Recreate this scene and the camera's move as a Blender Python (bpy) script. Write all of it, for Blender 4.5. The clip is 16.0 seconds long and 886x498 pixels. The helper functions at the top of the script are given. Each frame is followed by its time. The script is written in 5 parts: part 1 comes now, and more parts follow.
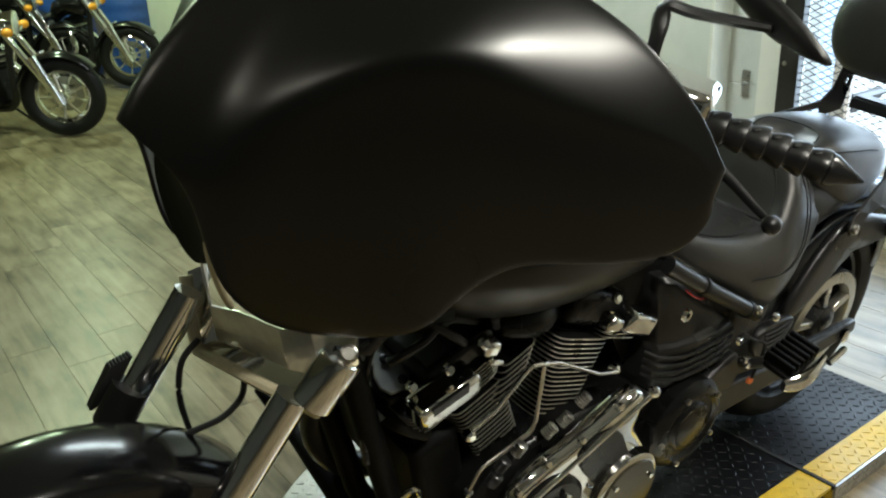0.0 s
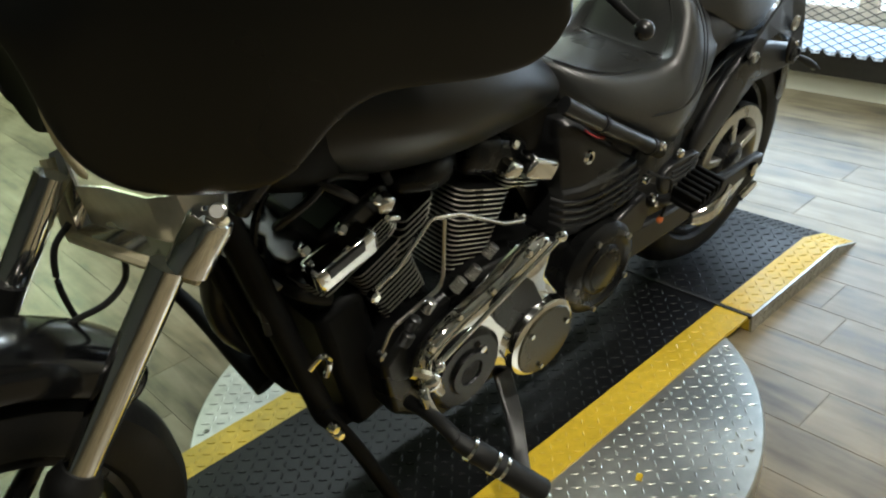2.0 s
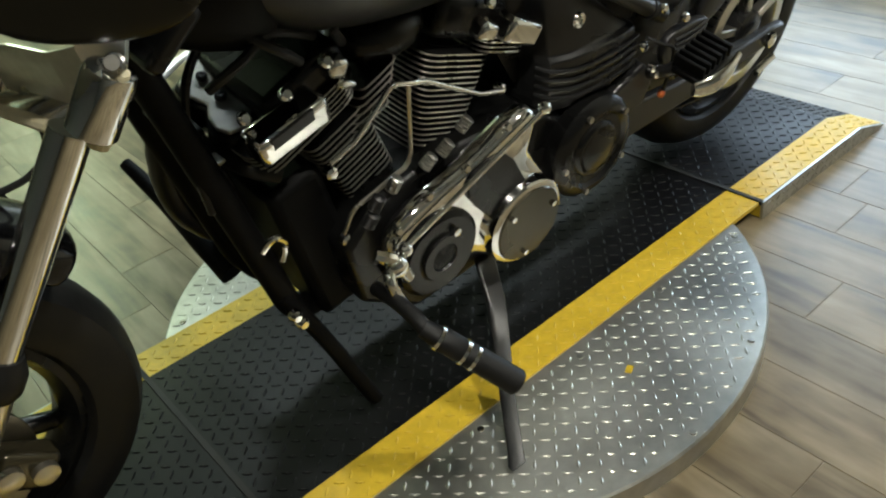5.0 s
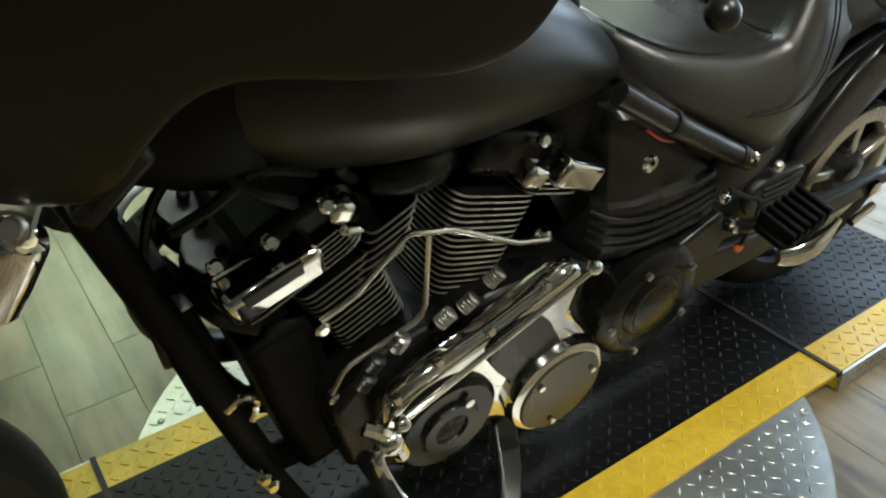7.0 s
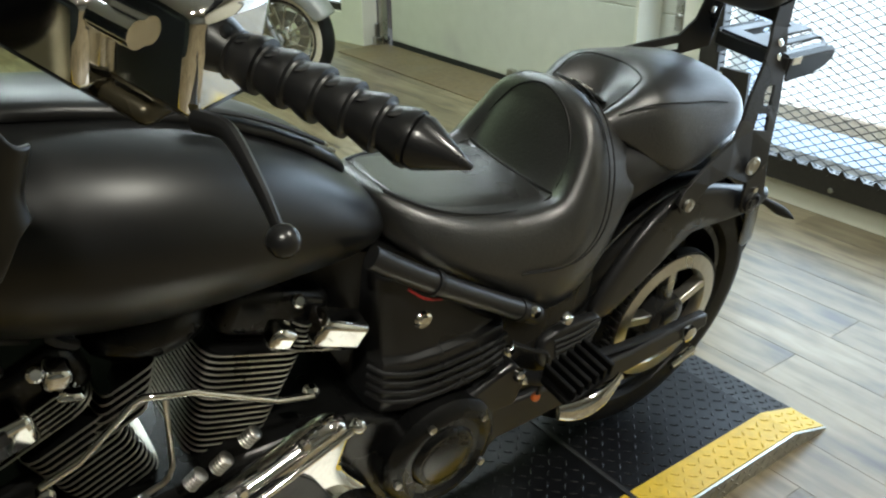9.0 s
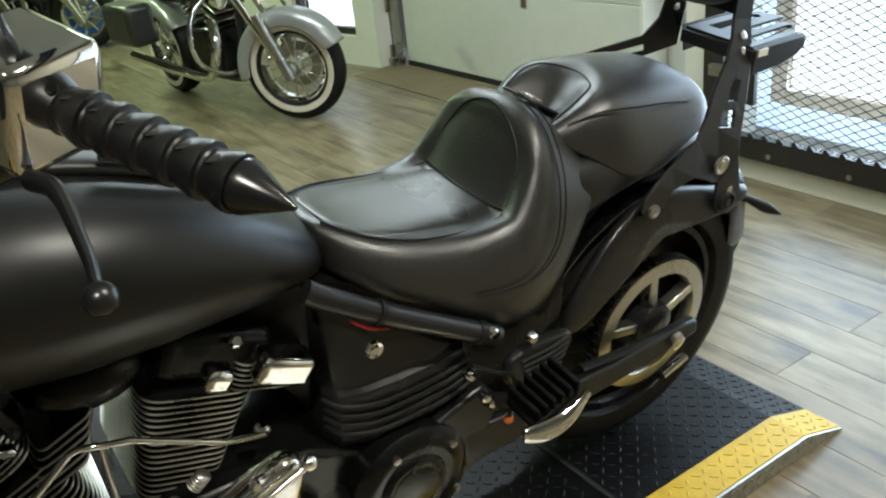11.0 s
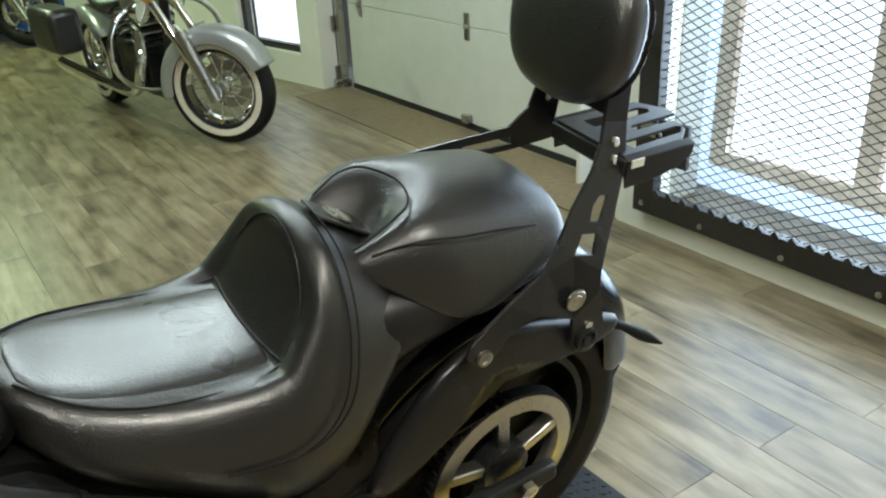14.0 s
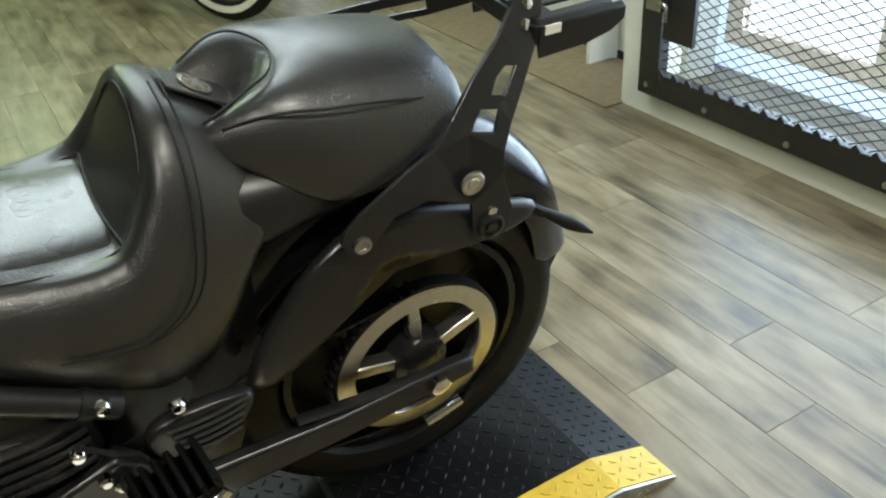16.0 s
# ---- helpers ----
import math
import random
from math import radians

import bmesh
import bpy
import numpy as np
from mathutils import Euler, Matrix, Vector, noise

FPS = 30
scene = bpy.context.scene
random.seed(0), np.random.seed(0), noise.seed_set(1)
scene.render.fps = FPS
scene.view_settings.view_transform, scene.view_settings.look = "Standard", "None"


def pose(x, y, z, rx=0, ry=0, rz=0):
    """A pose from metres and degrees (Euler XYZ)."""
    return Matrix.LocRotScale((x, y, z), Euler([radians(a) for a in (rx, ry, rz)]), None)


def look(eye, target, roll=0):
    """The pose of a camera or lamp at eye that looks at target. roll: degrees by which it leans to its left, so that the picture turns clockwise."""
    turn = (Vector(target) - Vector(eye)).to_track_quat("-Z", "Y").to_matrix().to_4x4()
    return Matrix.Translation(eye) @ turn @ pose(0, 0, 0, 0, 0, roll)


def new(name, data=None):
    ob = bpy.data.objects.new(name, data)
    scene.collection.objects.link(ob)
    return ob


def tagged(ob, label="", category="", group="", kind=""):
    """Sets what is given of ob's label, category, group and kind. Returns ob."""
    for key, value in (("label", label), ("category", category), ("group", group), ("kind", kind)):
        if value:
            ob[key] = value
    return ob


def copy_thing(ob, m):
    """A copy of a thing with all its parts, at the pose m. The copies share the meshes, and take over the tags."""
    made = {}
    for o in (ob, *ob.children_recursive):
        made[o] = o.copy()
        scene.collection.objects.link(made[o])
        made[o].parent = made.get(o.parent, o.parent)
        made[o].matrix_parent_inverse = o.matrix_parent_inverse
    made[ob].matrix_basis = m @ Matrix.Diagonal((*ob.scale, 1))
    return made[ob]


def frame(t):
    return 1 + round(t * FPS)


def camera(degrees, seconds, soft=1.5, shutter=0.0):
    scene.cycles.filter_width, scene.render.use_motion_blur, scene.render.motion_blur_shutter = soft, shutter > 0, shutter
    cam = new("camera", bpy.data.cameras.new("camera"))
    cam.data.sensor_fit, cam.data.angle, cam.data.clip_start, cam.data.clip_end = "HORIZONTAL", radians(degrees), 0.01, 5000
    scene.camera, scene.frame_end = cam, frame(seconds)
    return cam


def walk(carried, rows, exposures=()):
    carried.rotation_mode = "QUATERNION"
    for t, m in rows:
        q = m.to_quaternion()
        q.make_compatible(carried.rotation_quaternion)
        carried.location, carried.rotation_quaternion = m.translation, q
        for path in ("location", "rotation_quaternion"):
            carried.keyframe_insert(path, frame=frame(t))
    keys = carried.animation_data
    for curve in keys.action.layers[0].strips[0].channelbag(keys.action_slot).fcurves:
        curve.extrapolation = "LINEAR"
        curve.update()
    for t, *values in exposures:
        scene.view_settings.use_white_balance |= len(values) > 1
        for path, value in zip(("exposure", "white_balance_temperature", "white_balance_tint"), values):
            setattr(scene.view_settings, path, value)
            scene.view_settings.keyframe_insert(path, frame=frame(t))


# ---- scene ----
cam = camera(56.0, 16.0, soft=2.2)
PATH = [
    (0, (0.075, -0.894, 1.49), (1.16, 0.621, 0.763), -2.5),
    (0.5, (0.104, -0.91, 1.467), (1.254, 0.528, 0.687), -3.8),
    (1, (0.123, -0.934, 1.432), (1.3, 0.453, 0.601), -4.7),
    (1.5, (0.142, -0.933, 1.409), (1.295, 0.434, 0.514), -5.4),
    (2, (0.15, -0.932, 1.39), (1.263, 0.428, 0.434), -6.9),
    (2.5, (0.152, -0.938, 1.381), (1.245, 0.43, 0.413), -6.4),
    (3, (0.145, -0.948, 1.37), (1.228, 0.422, 0.395), -6.2),
    (3.5, (0.157, -0.938, 1.331), (1.23, 0.347, 0.236), -6.5),
    (3.7, (0.166, -0.933, 1.321), (1.223, 0.337, 0.195), -6.9),
    (5.8, (0.364, -0.92, 1.257), (1.242, 0.463, 0.11), -6.9),
    (6, (0.383, -0.89, 1.26), (1.227, 0.49, 0.084), -5.0),
    (6.5, (0.475, -0.744, 1.256), (1.253, 0.716, 0.133), -5.8),
    (7, (0.528, -0.703, 1.295), (1.421, 0.728, 0.22), -3.5),
    (7.5, (0.595, -0.721, 1.281), (1.51, 0.705, 0.218), -3.0),
    (8, (0.704, -0.79, 1.312), (1.615, 0.726, 0.378), -0.5),
    (8.5, (0.768, -0.813, 1.337), (1.707, 0.679, 0.393), -1.3),
    (9, (0.79, -0.836, 1.369), (1.837, 0.625, 0.491), -0.6),
    (9.5, (0.79, -0.861, 1.375), (1.885, 0.59, 0.54), -1.9),
    (9.7, (0.801, -0.886, 1.364), (1.891, 0.585, 0.56), -3.8),
    (11.8, (1.03, -0.933, 1.376), (1.904, 0.666, 0.551), -4.0),
    (12, (1.047, -0.943, 1.386), (1.897, 0.687, 0.598), -3.2),
    (12.5, (1.118, -0.9, 1.403), (1.916, 0.764, 0.63), -4.3),
    (13, (1.242, -0.827, 1.424), (2.01, 0.843, 0.635), -4.4),
    (13.5, (1.313, -0.799, 1.417), (2.222, 0.776, 0.586), -2.6),
    (14, (1.374, -0.786, 1.416), (2.376, 0.731, 0.583), -2.7),
    (14.5, (1.46, -0.803, 1.425), (2.435, 0.743, 0.612), -3.3),
    (15, (1.592, -0.813, 1.419), (2.519, 0.754, 0.59), -3.0),
    (15.5, (1.642, -0.833, 1.404), (2.502, 0.739, 0.516), -3.0),
    (16, (1.627, -0.833, 1.342), (2.446, 0.651, 0.279), -4.1),
]
walk(cam, [(t, look(eye, target, roll)) for t, eye, target, roll in PATH])
# ---------- light ----------
world = bpy.data.worlds.new("sky")
scene.world = world
world.use_nodes = True
_n = world.node_tree.nodes
_sky = _n.new("ShaderNodeTexSky")
_sky.sky_type, _sky.sun_disc = "NISHITA", False
_sky.sun_elevation, _sky.sun_rotation = radians(40), radians(120)
_n["Background"].inputs[1].default_value = 0.12
world.node_tree.links.new(_sky.outputs[0], _n["Background"].inputs[0])


def lamp(name, kind, m, energy, color, size=0.3, size_y=None):
    d = bpy.data.lights.new(name, kind)
    d.energy, d.color = energy, color
    if kind == "AREA":
        d.shape, d.size, d.size_y = "RECTANGLE", size, size_y or size
    elif kind == "SUN":
        d.angle = size
    else:
        d.shadow_soft_size = size
    ob = new(name, d)
    ob.matrix_world = m
    return ob


lamp("daylight_window", "AREA", look((3.98, 0.6, 1.15), (0.0, 0.9, 0.6)), 64, (0.60, 0.80, 1.0), 1.5, 1.9)
CEIL = 3.0
# Out of view: two stand for the fairing highlights, the others are added fill.
UNSEEN_CEILING_LAMPS = [(0.2, -1.6), (2.2, -1.3), (-1.6, 0.9), (0.9, 5.6), (-1.6, 6.2), (1.9, 8.0)]
STRIPS = [(1.75, 2.3), (3.05, 2.3)]


# ---------- materials ----------
def mat(name, color, rough=0.5, metal=0.0, grain=0.0, scale=40.0, bump=0.0, spec=None, dirt=0.0, coat=0.0, emit=None):
    m = bpy.data.materials.new(name)
    m.use_nodes = True
    nt = m.node_tree
    N, L = nt.nodes, nt.links
    p = N["Principled BSDF"]
    p.inputs["Base Color"].default_value = (*color, 1)
    p.inputs["Roughness"].default_value = rough
    p.inputs["Metallic"].default_value = metal
    if spec is not None:
        p.inputs["Specular IOR Level"].default_value = spec
    if coat:
        p.inputs["Coat Weight"].default_value = coat
        p.inputs["Coat Roughness"].default_value = 0.08
    if emit:
        p.inputs["Emission Color"].default_value = (*emit[0], 1)
        p.inputs["Emission Strength"].default_value = emit[1]
    if grain or dirt or bump:
        tc = N.new("ShaderNodeTexCoord")
        fine = N.new("ShaderNodeTexNoise")
        fine.inputs["Scale"].default_value, fine.inputs["Detail"].default_value = scale, 6
        L.new(tc.outputs["Object"], fine.inputs["Vector"])
        big = N.new("ShaderNodeTexNoise")
        big.inputs["Scale"].default_value, big.inputs["Detail"].default_value = scale / 12, 4
        L.new(tc.outputs["Object"], big.inputs["Vector"])
        mixed = N.new("ShaderNodeMath")
        mixed.operation = "ADD"
        L.new(fine.outputs["Fac"], mixed.inputs[0])
        L.new(big.outputs["Fac"], mixed.inputs[1])
        ramp = N.new("ShaderNodeMapRange")
        ramp.inputs["From Min"].default_value, ramp.inputs["From Max"].default_value = 0.6, 1.4
        ramp.inputs["To Min"].default_value, ramp.inputs["To Max"].default_value = 1 - grain, 1 + grain
        L.new(mixed.outputs[0], ramp.inputs["Value"])
        tint = N.new("ShaderNodeVectorMath")
        tint.operation = "SCALE"
        tint.inputs[0].default_value = color
        L.new(ramp.outputs[0], tint.inputs["Scale"])
        L.new(tint.outputs[0], p.inputs["Base Color"])
        rr = N.new("ShaderNodeMapRange")
        rr.inputs["From Min"].default_value, rr.inputs["From Max"].default_value = 0.3, 0.7
        rr.inputs["To Min"].default_value, rr.inputs["To Max"].default_value = max(0.02, rough - dirt), min(1, rough + dirt)
        L.new(big.outputs["Fac"], rr.inputs["Value"])
        L.new(rr.outputs[0], p.inputs["Roughness"])
        if bump:
            b = N.new("ShaderNodeBump")
            b.inputs["Strength"].default_value, b.inputs["Distance"].default_value = bump, 0.002
            L.new(fine.outputs["Fac"], b.inputs["Height"])
            L.new(b.outputs[0], p.inputs["Normal"])
    return m


M_FAIRING = mat("satin_black_paint", (0.003, 0.0031, 0.0028), 0.3, grain=0.1, scale=30, dirt=0.04, spec=0.5)
M_PAINT = mat("black_paint", (0.005, 0.005, 0.0055), 0.17, grain=0.1, scale=30, dirt=0.05)
M_TANK = mat("satin_tank_paint", (0.0035, 0.0035, 0.0037), 0.36, grain=0.1, scale=30, dirt=0.05)
M_SATIN = mat("satin_black_metal", (0.010, 0.010, 0.0104), 0.34, grain=0.25, scale=60, dirt=0.1)
M_ENGINE = mat("engine_black", (0.004, 0.004, 0.004), 0.3, grain=0.3, scale=90, dirt=0.12, bump=0.15, spec=0.32)
M_CHROME = mat("chrome", (0.82, 0.82, 0.80), 0.06, 1.0, grain=0.04, scale=20, dirt=0.03)
M_ALLOY = mat("machined_alloy", (0.62, 0.60, 0.54), 0.3, 1.0, grain=0.12, scale=70, dirt=0.08)
M_DULL = mat("dull_steel", (0.42, 0.41, 0.38), 0.32, 1.0, grain=0.2, scale=80, dirt=0.1)
M_BRONZE = mat("smoked_cover", (0.055, 0.047, 0.028), 0.25, 0.6, grain=0.15, scale=50, dirt=0.08)
M_RUBBER = mat("rubber", (0.0045, 0.0045, 0.0045), 0.55, grain=0.3, scale=120, dirt=0.1, bump=0.2, spec=0.35)


def leather(name="seat_vinyl", rough=0.34, coat=0.2, relief=0.22):
    m = mat(name, (0.0145, 0.0145, 0.014), rough, spec=0.9, grain=0.18, scale=55, dirt=0.04, coat=coat)
    m.node_tree.nodes["Principled BSDF"].inputs["Coat Roughness"].default_value = 0.3
    N, L = m.node_tree.nodes, m.node_tree.links
    tc = N.new("ShaderNodeTexCoord")
    warp = N.new("ShaderNodeTexNoise")
    warp.inputs["Scale"].default_value, warp.inputs["Detail"].default_value = 35, 3
    L.new(tc.outputs["Object"], warp.inputs["Vector"])
    shift = N.new("ShaderNodeVectorMath")
    shift.operation = "MULTIPLY_ADD"
    shift.inputs[1].default_value = (.02, .02, .02)
    L.new(warp.outputs["Color"], shift.inputs[0])
    L.new(tc.outputs["Object"], shift.inputs[2])
    cells = N.new("ShaderNodeTexVoronoi")
    cells.feature = "DISTANCE_TO_EDGE"
    cells.inputs["Scale"].default_value = 130
    L.new(shift.outputs[0], cells.inputs["Vector"])
    crease = N.new("ShaderNodeMapRange")
    crease.inputs["From Max"].default_value = 0.12
    L.new(cells.outputs["Distance"], crease.inputs["Value"])
    fine = N.new("ShaderNodeTexNoise")
    fine.inputs["Scale"].default_value, fine.inputs["Detail"].default_value = 600, 3
    L.new(tc.outputs["Object"], fine.inputs["Vector"])
    add = N.new("ShaderNodeMath")
    add.operation = "MULTIPLY_ADD"
    add.inputs[1].default_value = 0.6
    L.new(fine.outputs["Fac"], add.inputs[0])
    L.new(crease.outputs[0], add.inputs[2])
    b = N.new("ShaderNodeBump")
    b.inputs["Strength"].default_value, b.inputs["Distance"].default_value = relief, 0.0012
    L.new(add.outputs[0], b.inputs["Height"])
    L.new(b.outputs[0], N["Principled BSDF"].inputs["Normal"])
    return m


M_LEATHER = leather()
M_MATTE = mat("matte_black", (0.0022, 0.0022, 0.0022), 0.55, grain=0.3, scale=60, dirt=0.1, spec=0.1)
M_COVER = mat("cover_black", (0.004, 0.004, 0.0038), 0.24, grain=0.2, scale=60, dirt=0.05, spec=0.2)
M_BRUSHED = mat("brushed_plate", (0.82, 0.80, 0.75), 0.33, 1.0, grain=0.12, scale=50, dirt=0.08)
M_WHITEWALL = mat("whitewall_rubber", (0.72, 0.66, 0.52), 0.55, grain=0.1, scale=60)
M_SILVERPAINT = mat("silver_paint", (0.42, 0.43, 0.42), 0.3, 0.5, grain=0.1, scale=30)
M_WALL = mat("wall_paint", (0.72, 0.71, 0.62), 0.6, grain=0.05, scale=8, dirt=0.1, bump=0.06)
M_DOORPANEL = mat("garage_door_paint", (0.60, 0.61, 0.54), 0.45, grain=0.06, scale=10, dirt=0.1, bump=0.05)
M_BLACKSTEEL = mat("black_painted_steel", (0.018, 0.016, 0.014), 0.45, grain=0.4, scale=50, dirt=0.15, bump=0.1)
M_CEIL = mat("ceiling_paint", (0.36, 0.34, 0.28), 0.8, grain=0.06, scale=4)
# Added walls, darkened to stand for the dim, distant ends of the showroom.
M_DARKWALL = mat("dim_far_wall", (0.16, 0.16, 0.145), 0.6, grain=0.1, scale=6, bump=0.05)
M_YELLOW = mat("yellow_tread_paint", (0.62, 0.42, 0.03), 0.42, grain=0.22, scale=45, dirt=0.12, bump=0.1)
M_TREAD = mat("black_tread_paint", (0.004, 0.004, 0.005), 0.45, grain=0.3, scale=50, dirt=0.12, bump=0.1, spec=0.18)
M_PLATE = mat("diamond_plate_metal", (0.50, 0.50, 0.46), 0.43, 1.0, grain=0.22, scale=35, dirt=0.12)
M_BLUE = mat("blue_plastic", (0.03, 0.09, 0.36), 0.4, grain=0.2, scale=20)
M_BEIGE = mat("beige_edge_trim", (0.62, 0.56, 0.38), 0.5, grain=0.15, scale=60)
M_AMBER = mat("amber_plastic", (0.75, 0.32, 0.03), 0.25)
M_ORANGE = mat("orange_plastic", (0.75, 0.16, 0.03), 0.35)
M_RED = mat("red_wire", (0.4, 0.02, 0.02), 0.4)
M_GLASS = mat("lamp_glass", (0.75, 0.78, 0.8), 0.06, 0.6)
M_BRIGHT = mat("lamp_diffuser", (0.9, 0.9, 0.85), 0.5, emit=((1.0, 0.88, 0.60), 16.0))
M_TUBE = mat("fluorescent_diffuser", (0.9, 0.9, 0.9), 0.5, emit=((0.92, 0.97, 0.95), 9.0))
M_OUTSIDE = mat("bright_outdoors", (0.8, 0.85, 0.9), 0.9, emit=((0.80, 0.91, 1.0), 1.25))
M_OUTERFRAME = mat("weathered_frame", (0.70, 0.62, 0.54), 0.6, grain=0.3, scale=40, dirt=0.1, bump=0.1)
# Blue-white glow stands for daylight falling on the white reveal behind the mesh.
M_DAYWALL = mat("daylit_reveal_glow", (0.7, 0.75, 0.8), 0.8, emit=((0.52, 0.72, 1.0), 1.05))
M_THRESHOLD = mat("worn_brown_board", (0.17, 0.125, 0.07), 0.5, grain=0.35, scale=30, dirt=0.12, bump=0.2)
M_SEAL = mat("seal_black", (0.012, 0.012, 0.012), 0.7, grain=0.2, scale=60)
M_WOODGAP = mat("plank_gap", (0.14, 0.112, 0.070), 0.7, grain=0.2, scale=30)


def wood_floor():
    m = mat("wood_plank_floor", (0.4, 0.36, 0.26), 0.34)
    nt = m.node_tree
    N, L = nt.nodes, nt.links
    p = N["Principled BSDF"]
    geo = N.new("ShaderNodeNewGeometry")
    info = N.new("ShaderNodeObjectInfo")
    tc = N.new("ShaderNodeTexCoord")
    shift = N.new("ShaderNodeVectorMath")
    shift.operation = "SCALE"
    shift.inputs["Scale"].default_value = 37.0
    comb = N.new("ShaderNodeCombineXYZ")
    rnd = N.new("ShaderNodeMath")
    rnd.operation = "ADD"
    L.new(geo.outputs["Random Per Island"], rnd.inputs[0])
    L.new(info.outputs["Random"], rnd.inputs[1])
    for k in (0, 1, 2):
        L.new(rnd.outputs[0], comb.inputs[k])
    L.new(comb.outputs[0], shift.inputs[0])
    add = N.new("ShaderNodeVectorMath")
    L.new(geo.outputs["Position"], add.inputs[0])
    L.new(shift.outputs[0], add.inputs[1])
    mp = N.new("ShaderNodeMapping")
    mp.inputs["Scale"].default_value = (20.0, 2.2, 1.0)
    L.new(add.outputs[0], mp.inputs["Vector"])
    grain = N.new("ShaderNodeTexNoise")
    grain.inputs["Scale"].default_value, grain.inputs["Detail"].default_value, grain.inputs["Distortion"].default_value = 1.0, 8, 0.6
    L.new(mp.outputs[0], grain.inputs["Vector"])
    mp2 = N.new("ShaderNodeMapping")
    mp2.inputs["Scale"].default_value = (10.0, 4.5, 1.0)
    L.new(add.outputs[0], mp2.inputs["Vector"])
    big = N.new("ShaderNodeTexNoise")
    big.inputs["Scale"].default_value, big.inputs["Detail"].default_value = 1.0, 4
    L.new(mp2.outputs[0], big.inputs["Vector"])
    mix = N.new("ShaderNodeMath")
    mix.operation = "ADD"
    L.new(grain.outputs["Fac"], mix.inputs[0])
    L.new(big.outputs["Fac"], mix.inputs[1])
    half = N.new("ShaderNodeMath")
    half.operation = "MULTIPLY"
    half.inputs[1].default_value = 0.5
    L.new(mix.outputs[0], half.inputs[0])
    ramp = N.new("ShaderNodeValToRGB")
    e = ramp.color_ramp.elements
    e[0].position, e[0].color = 0.34, (0.062, 0.048, 0.028, 1)
    e[1].position, e[1].color = 0.64, (0.31, 0.256, 0.166, 1)
    mid = ramp.color_ramp.elements.new(0.47)
    mid.color = (0.182, 0.142, 0.082, 1)
    L.new(half.outputs[0], ramp.inputs["Fac"])
    tone = N.new("ShaderNodeMapRange")
    tone.inputs["To Min"].default_value, tone.inputs["To Max"].default_value = 0.76, 1.02
    fr = N.new("ShaderNodeMath")
    fr.operation = "FRACT"
    L.new(rnd.outputs[0], fr.inputs[0])
    L.new(fr.outputs[0], tone.inputs["Value"])
    sc = N.new("ShaderNodeVectorMath")
    sc.operation = "SCALE"
    L.new(ramp.outputs["Color"], sc.inputs[0])
    L.new(tone.outputs[0], sc.inputs["Scale"])
    L.new(sc.outputs[0], p.inputs["Base Color"])
    rr = N.new("ShaderNodeMapRange")
    rr.inputs["To Min"].default_value, rr.inputs["To Max"].default_value = 0.26, 0.46
    L.new(big.outputs["Fac"], rr.inputs["Value"])
    L.new(rr.outputs[0], p.inputs["Roughness"])
    b = N.new("ShaderNodeBump")
    b.inputs["Strength"].default_value, b.inputs["Distance"].default_value = 0.25, 0.0015
    L.new(grain.outputs["Fac"], b.inputs["Height"])
    L.new(b.outputs[0], p.inputs["Normal"])
    return m


M_WOOD = wood_floor()


# ---------- mesh helpers ----------
def part(name, bm, material, parent=None, label="", smooth=True, subsurf=0, solid=0.0, bevel=0.0):
    bmesh.ops.recalc_face_normals(bm, faces=bm.faces)
    me = bpy.data.meshes.new(name)
    bm.to_mesh(me)
    bm.free()
    if smooth:
        me.polygons.foreach_set("use_smooth", [True] * len(me.polygons))
    me.materials.append(material)
    ob = new(name, me)
    ob.parent = parent
    if label:
        ob["label"] = label
    if solid:
        s = ob.modifiers.new("thickness", "SOLIDIFY")
        s.thickness, s.offset = solid, 0
    if bevel:
        b = ob.modifiers.new("edge", "BEVEL")
        b.width, b.segments, b.limit_method = bevel, 2, "ANGLE"
    if subsurf:
        s = ob.modifiers.new("round", "SUBSURF")
        s.levels = s.render_levels = subsurf
    if smooth and not subsurf:
        me.set_sharp_from_angle(angle=radians(38))
    return ob


def empty(name, m=None, parent=None):
    ob = new(name)
    ob.empty_display_size = 0.05
    if m is not None:
        ob.matrix_world = m
    ob.parent = parent
    return ob


def box(size, m=None, bm=None):
    bm = bm or bmesh.new()
    mm = (m or Matrix()) @ Matrix.Diagonal((*size, 1))
    bmesh.ops.create_cube(bm, size=1, matrix=mm)
    return bm


def axis_matrix(p0, p1):
    p0, p1 = Vector(p0), Vector(p1)
    q = (p1 - p0).to_track_quat("Z", "Y").to_matrix().to_4x4()
    return Matrix.Translation((p0 + p1) / 2) @ q, (p1 - p0).length


def rod(p0, p1, r0, r1=None, seg=20, bm=None, caps=True):
    bm = bm or bmesh.new()
    m, l = axis_matrix(p0, p1)
    bmesh.ops.create_cone(bm, cap_ends=caps, segments=seg, radius1=r0, radius2=r0 if r1 is None else r1, depth=l, matrix=m)
    return bm


def ball(c, r, s=(1, 1, 1), bm=None, seg=16):
    bm = bm or bmesh.new()
    bmesh.ops.create_uvsphere(bm, u_segments=seg, v_segments=seg // 2 + 2, radius=r, matrix=Matrix.Translation(c) @ Matrix.Diagonal((*s, 1)))
    return bm


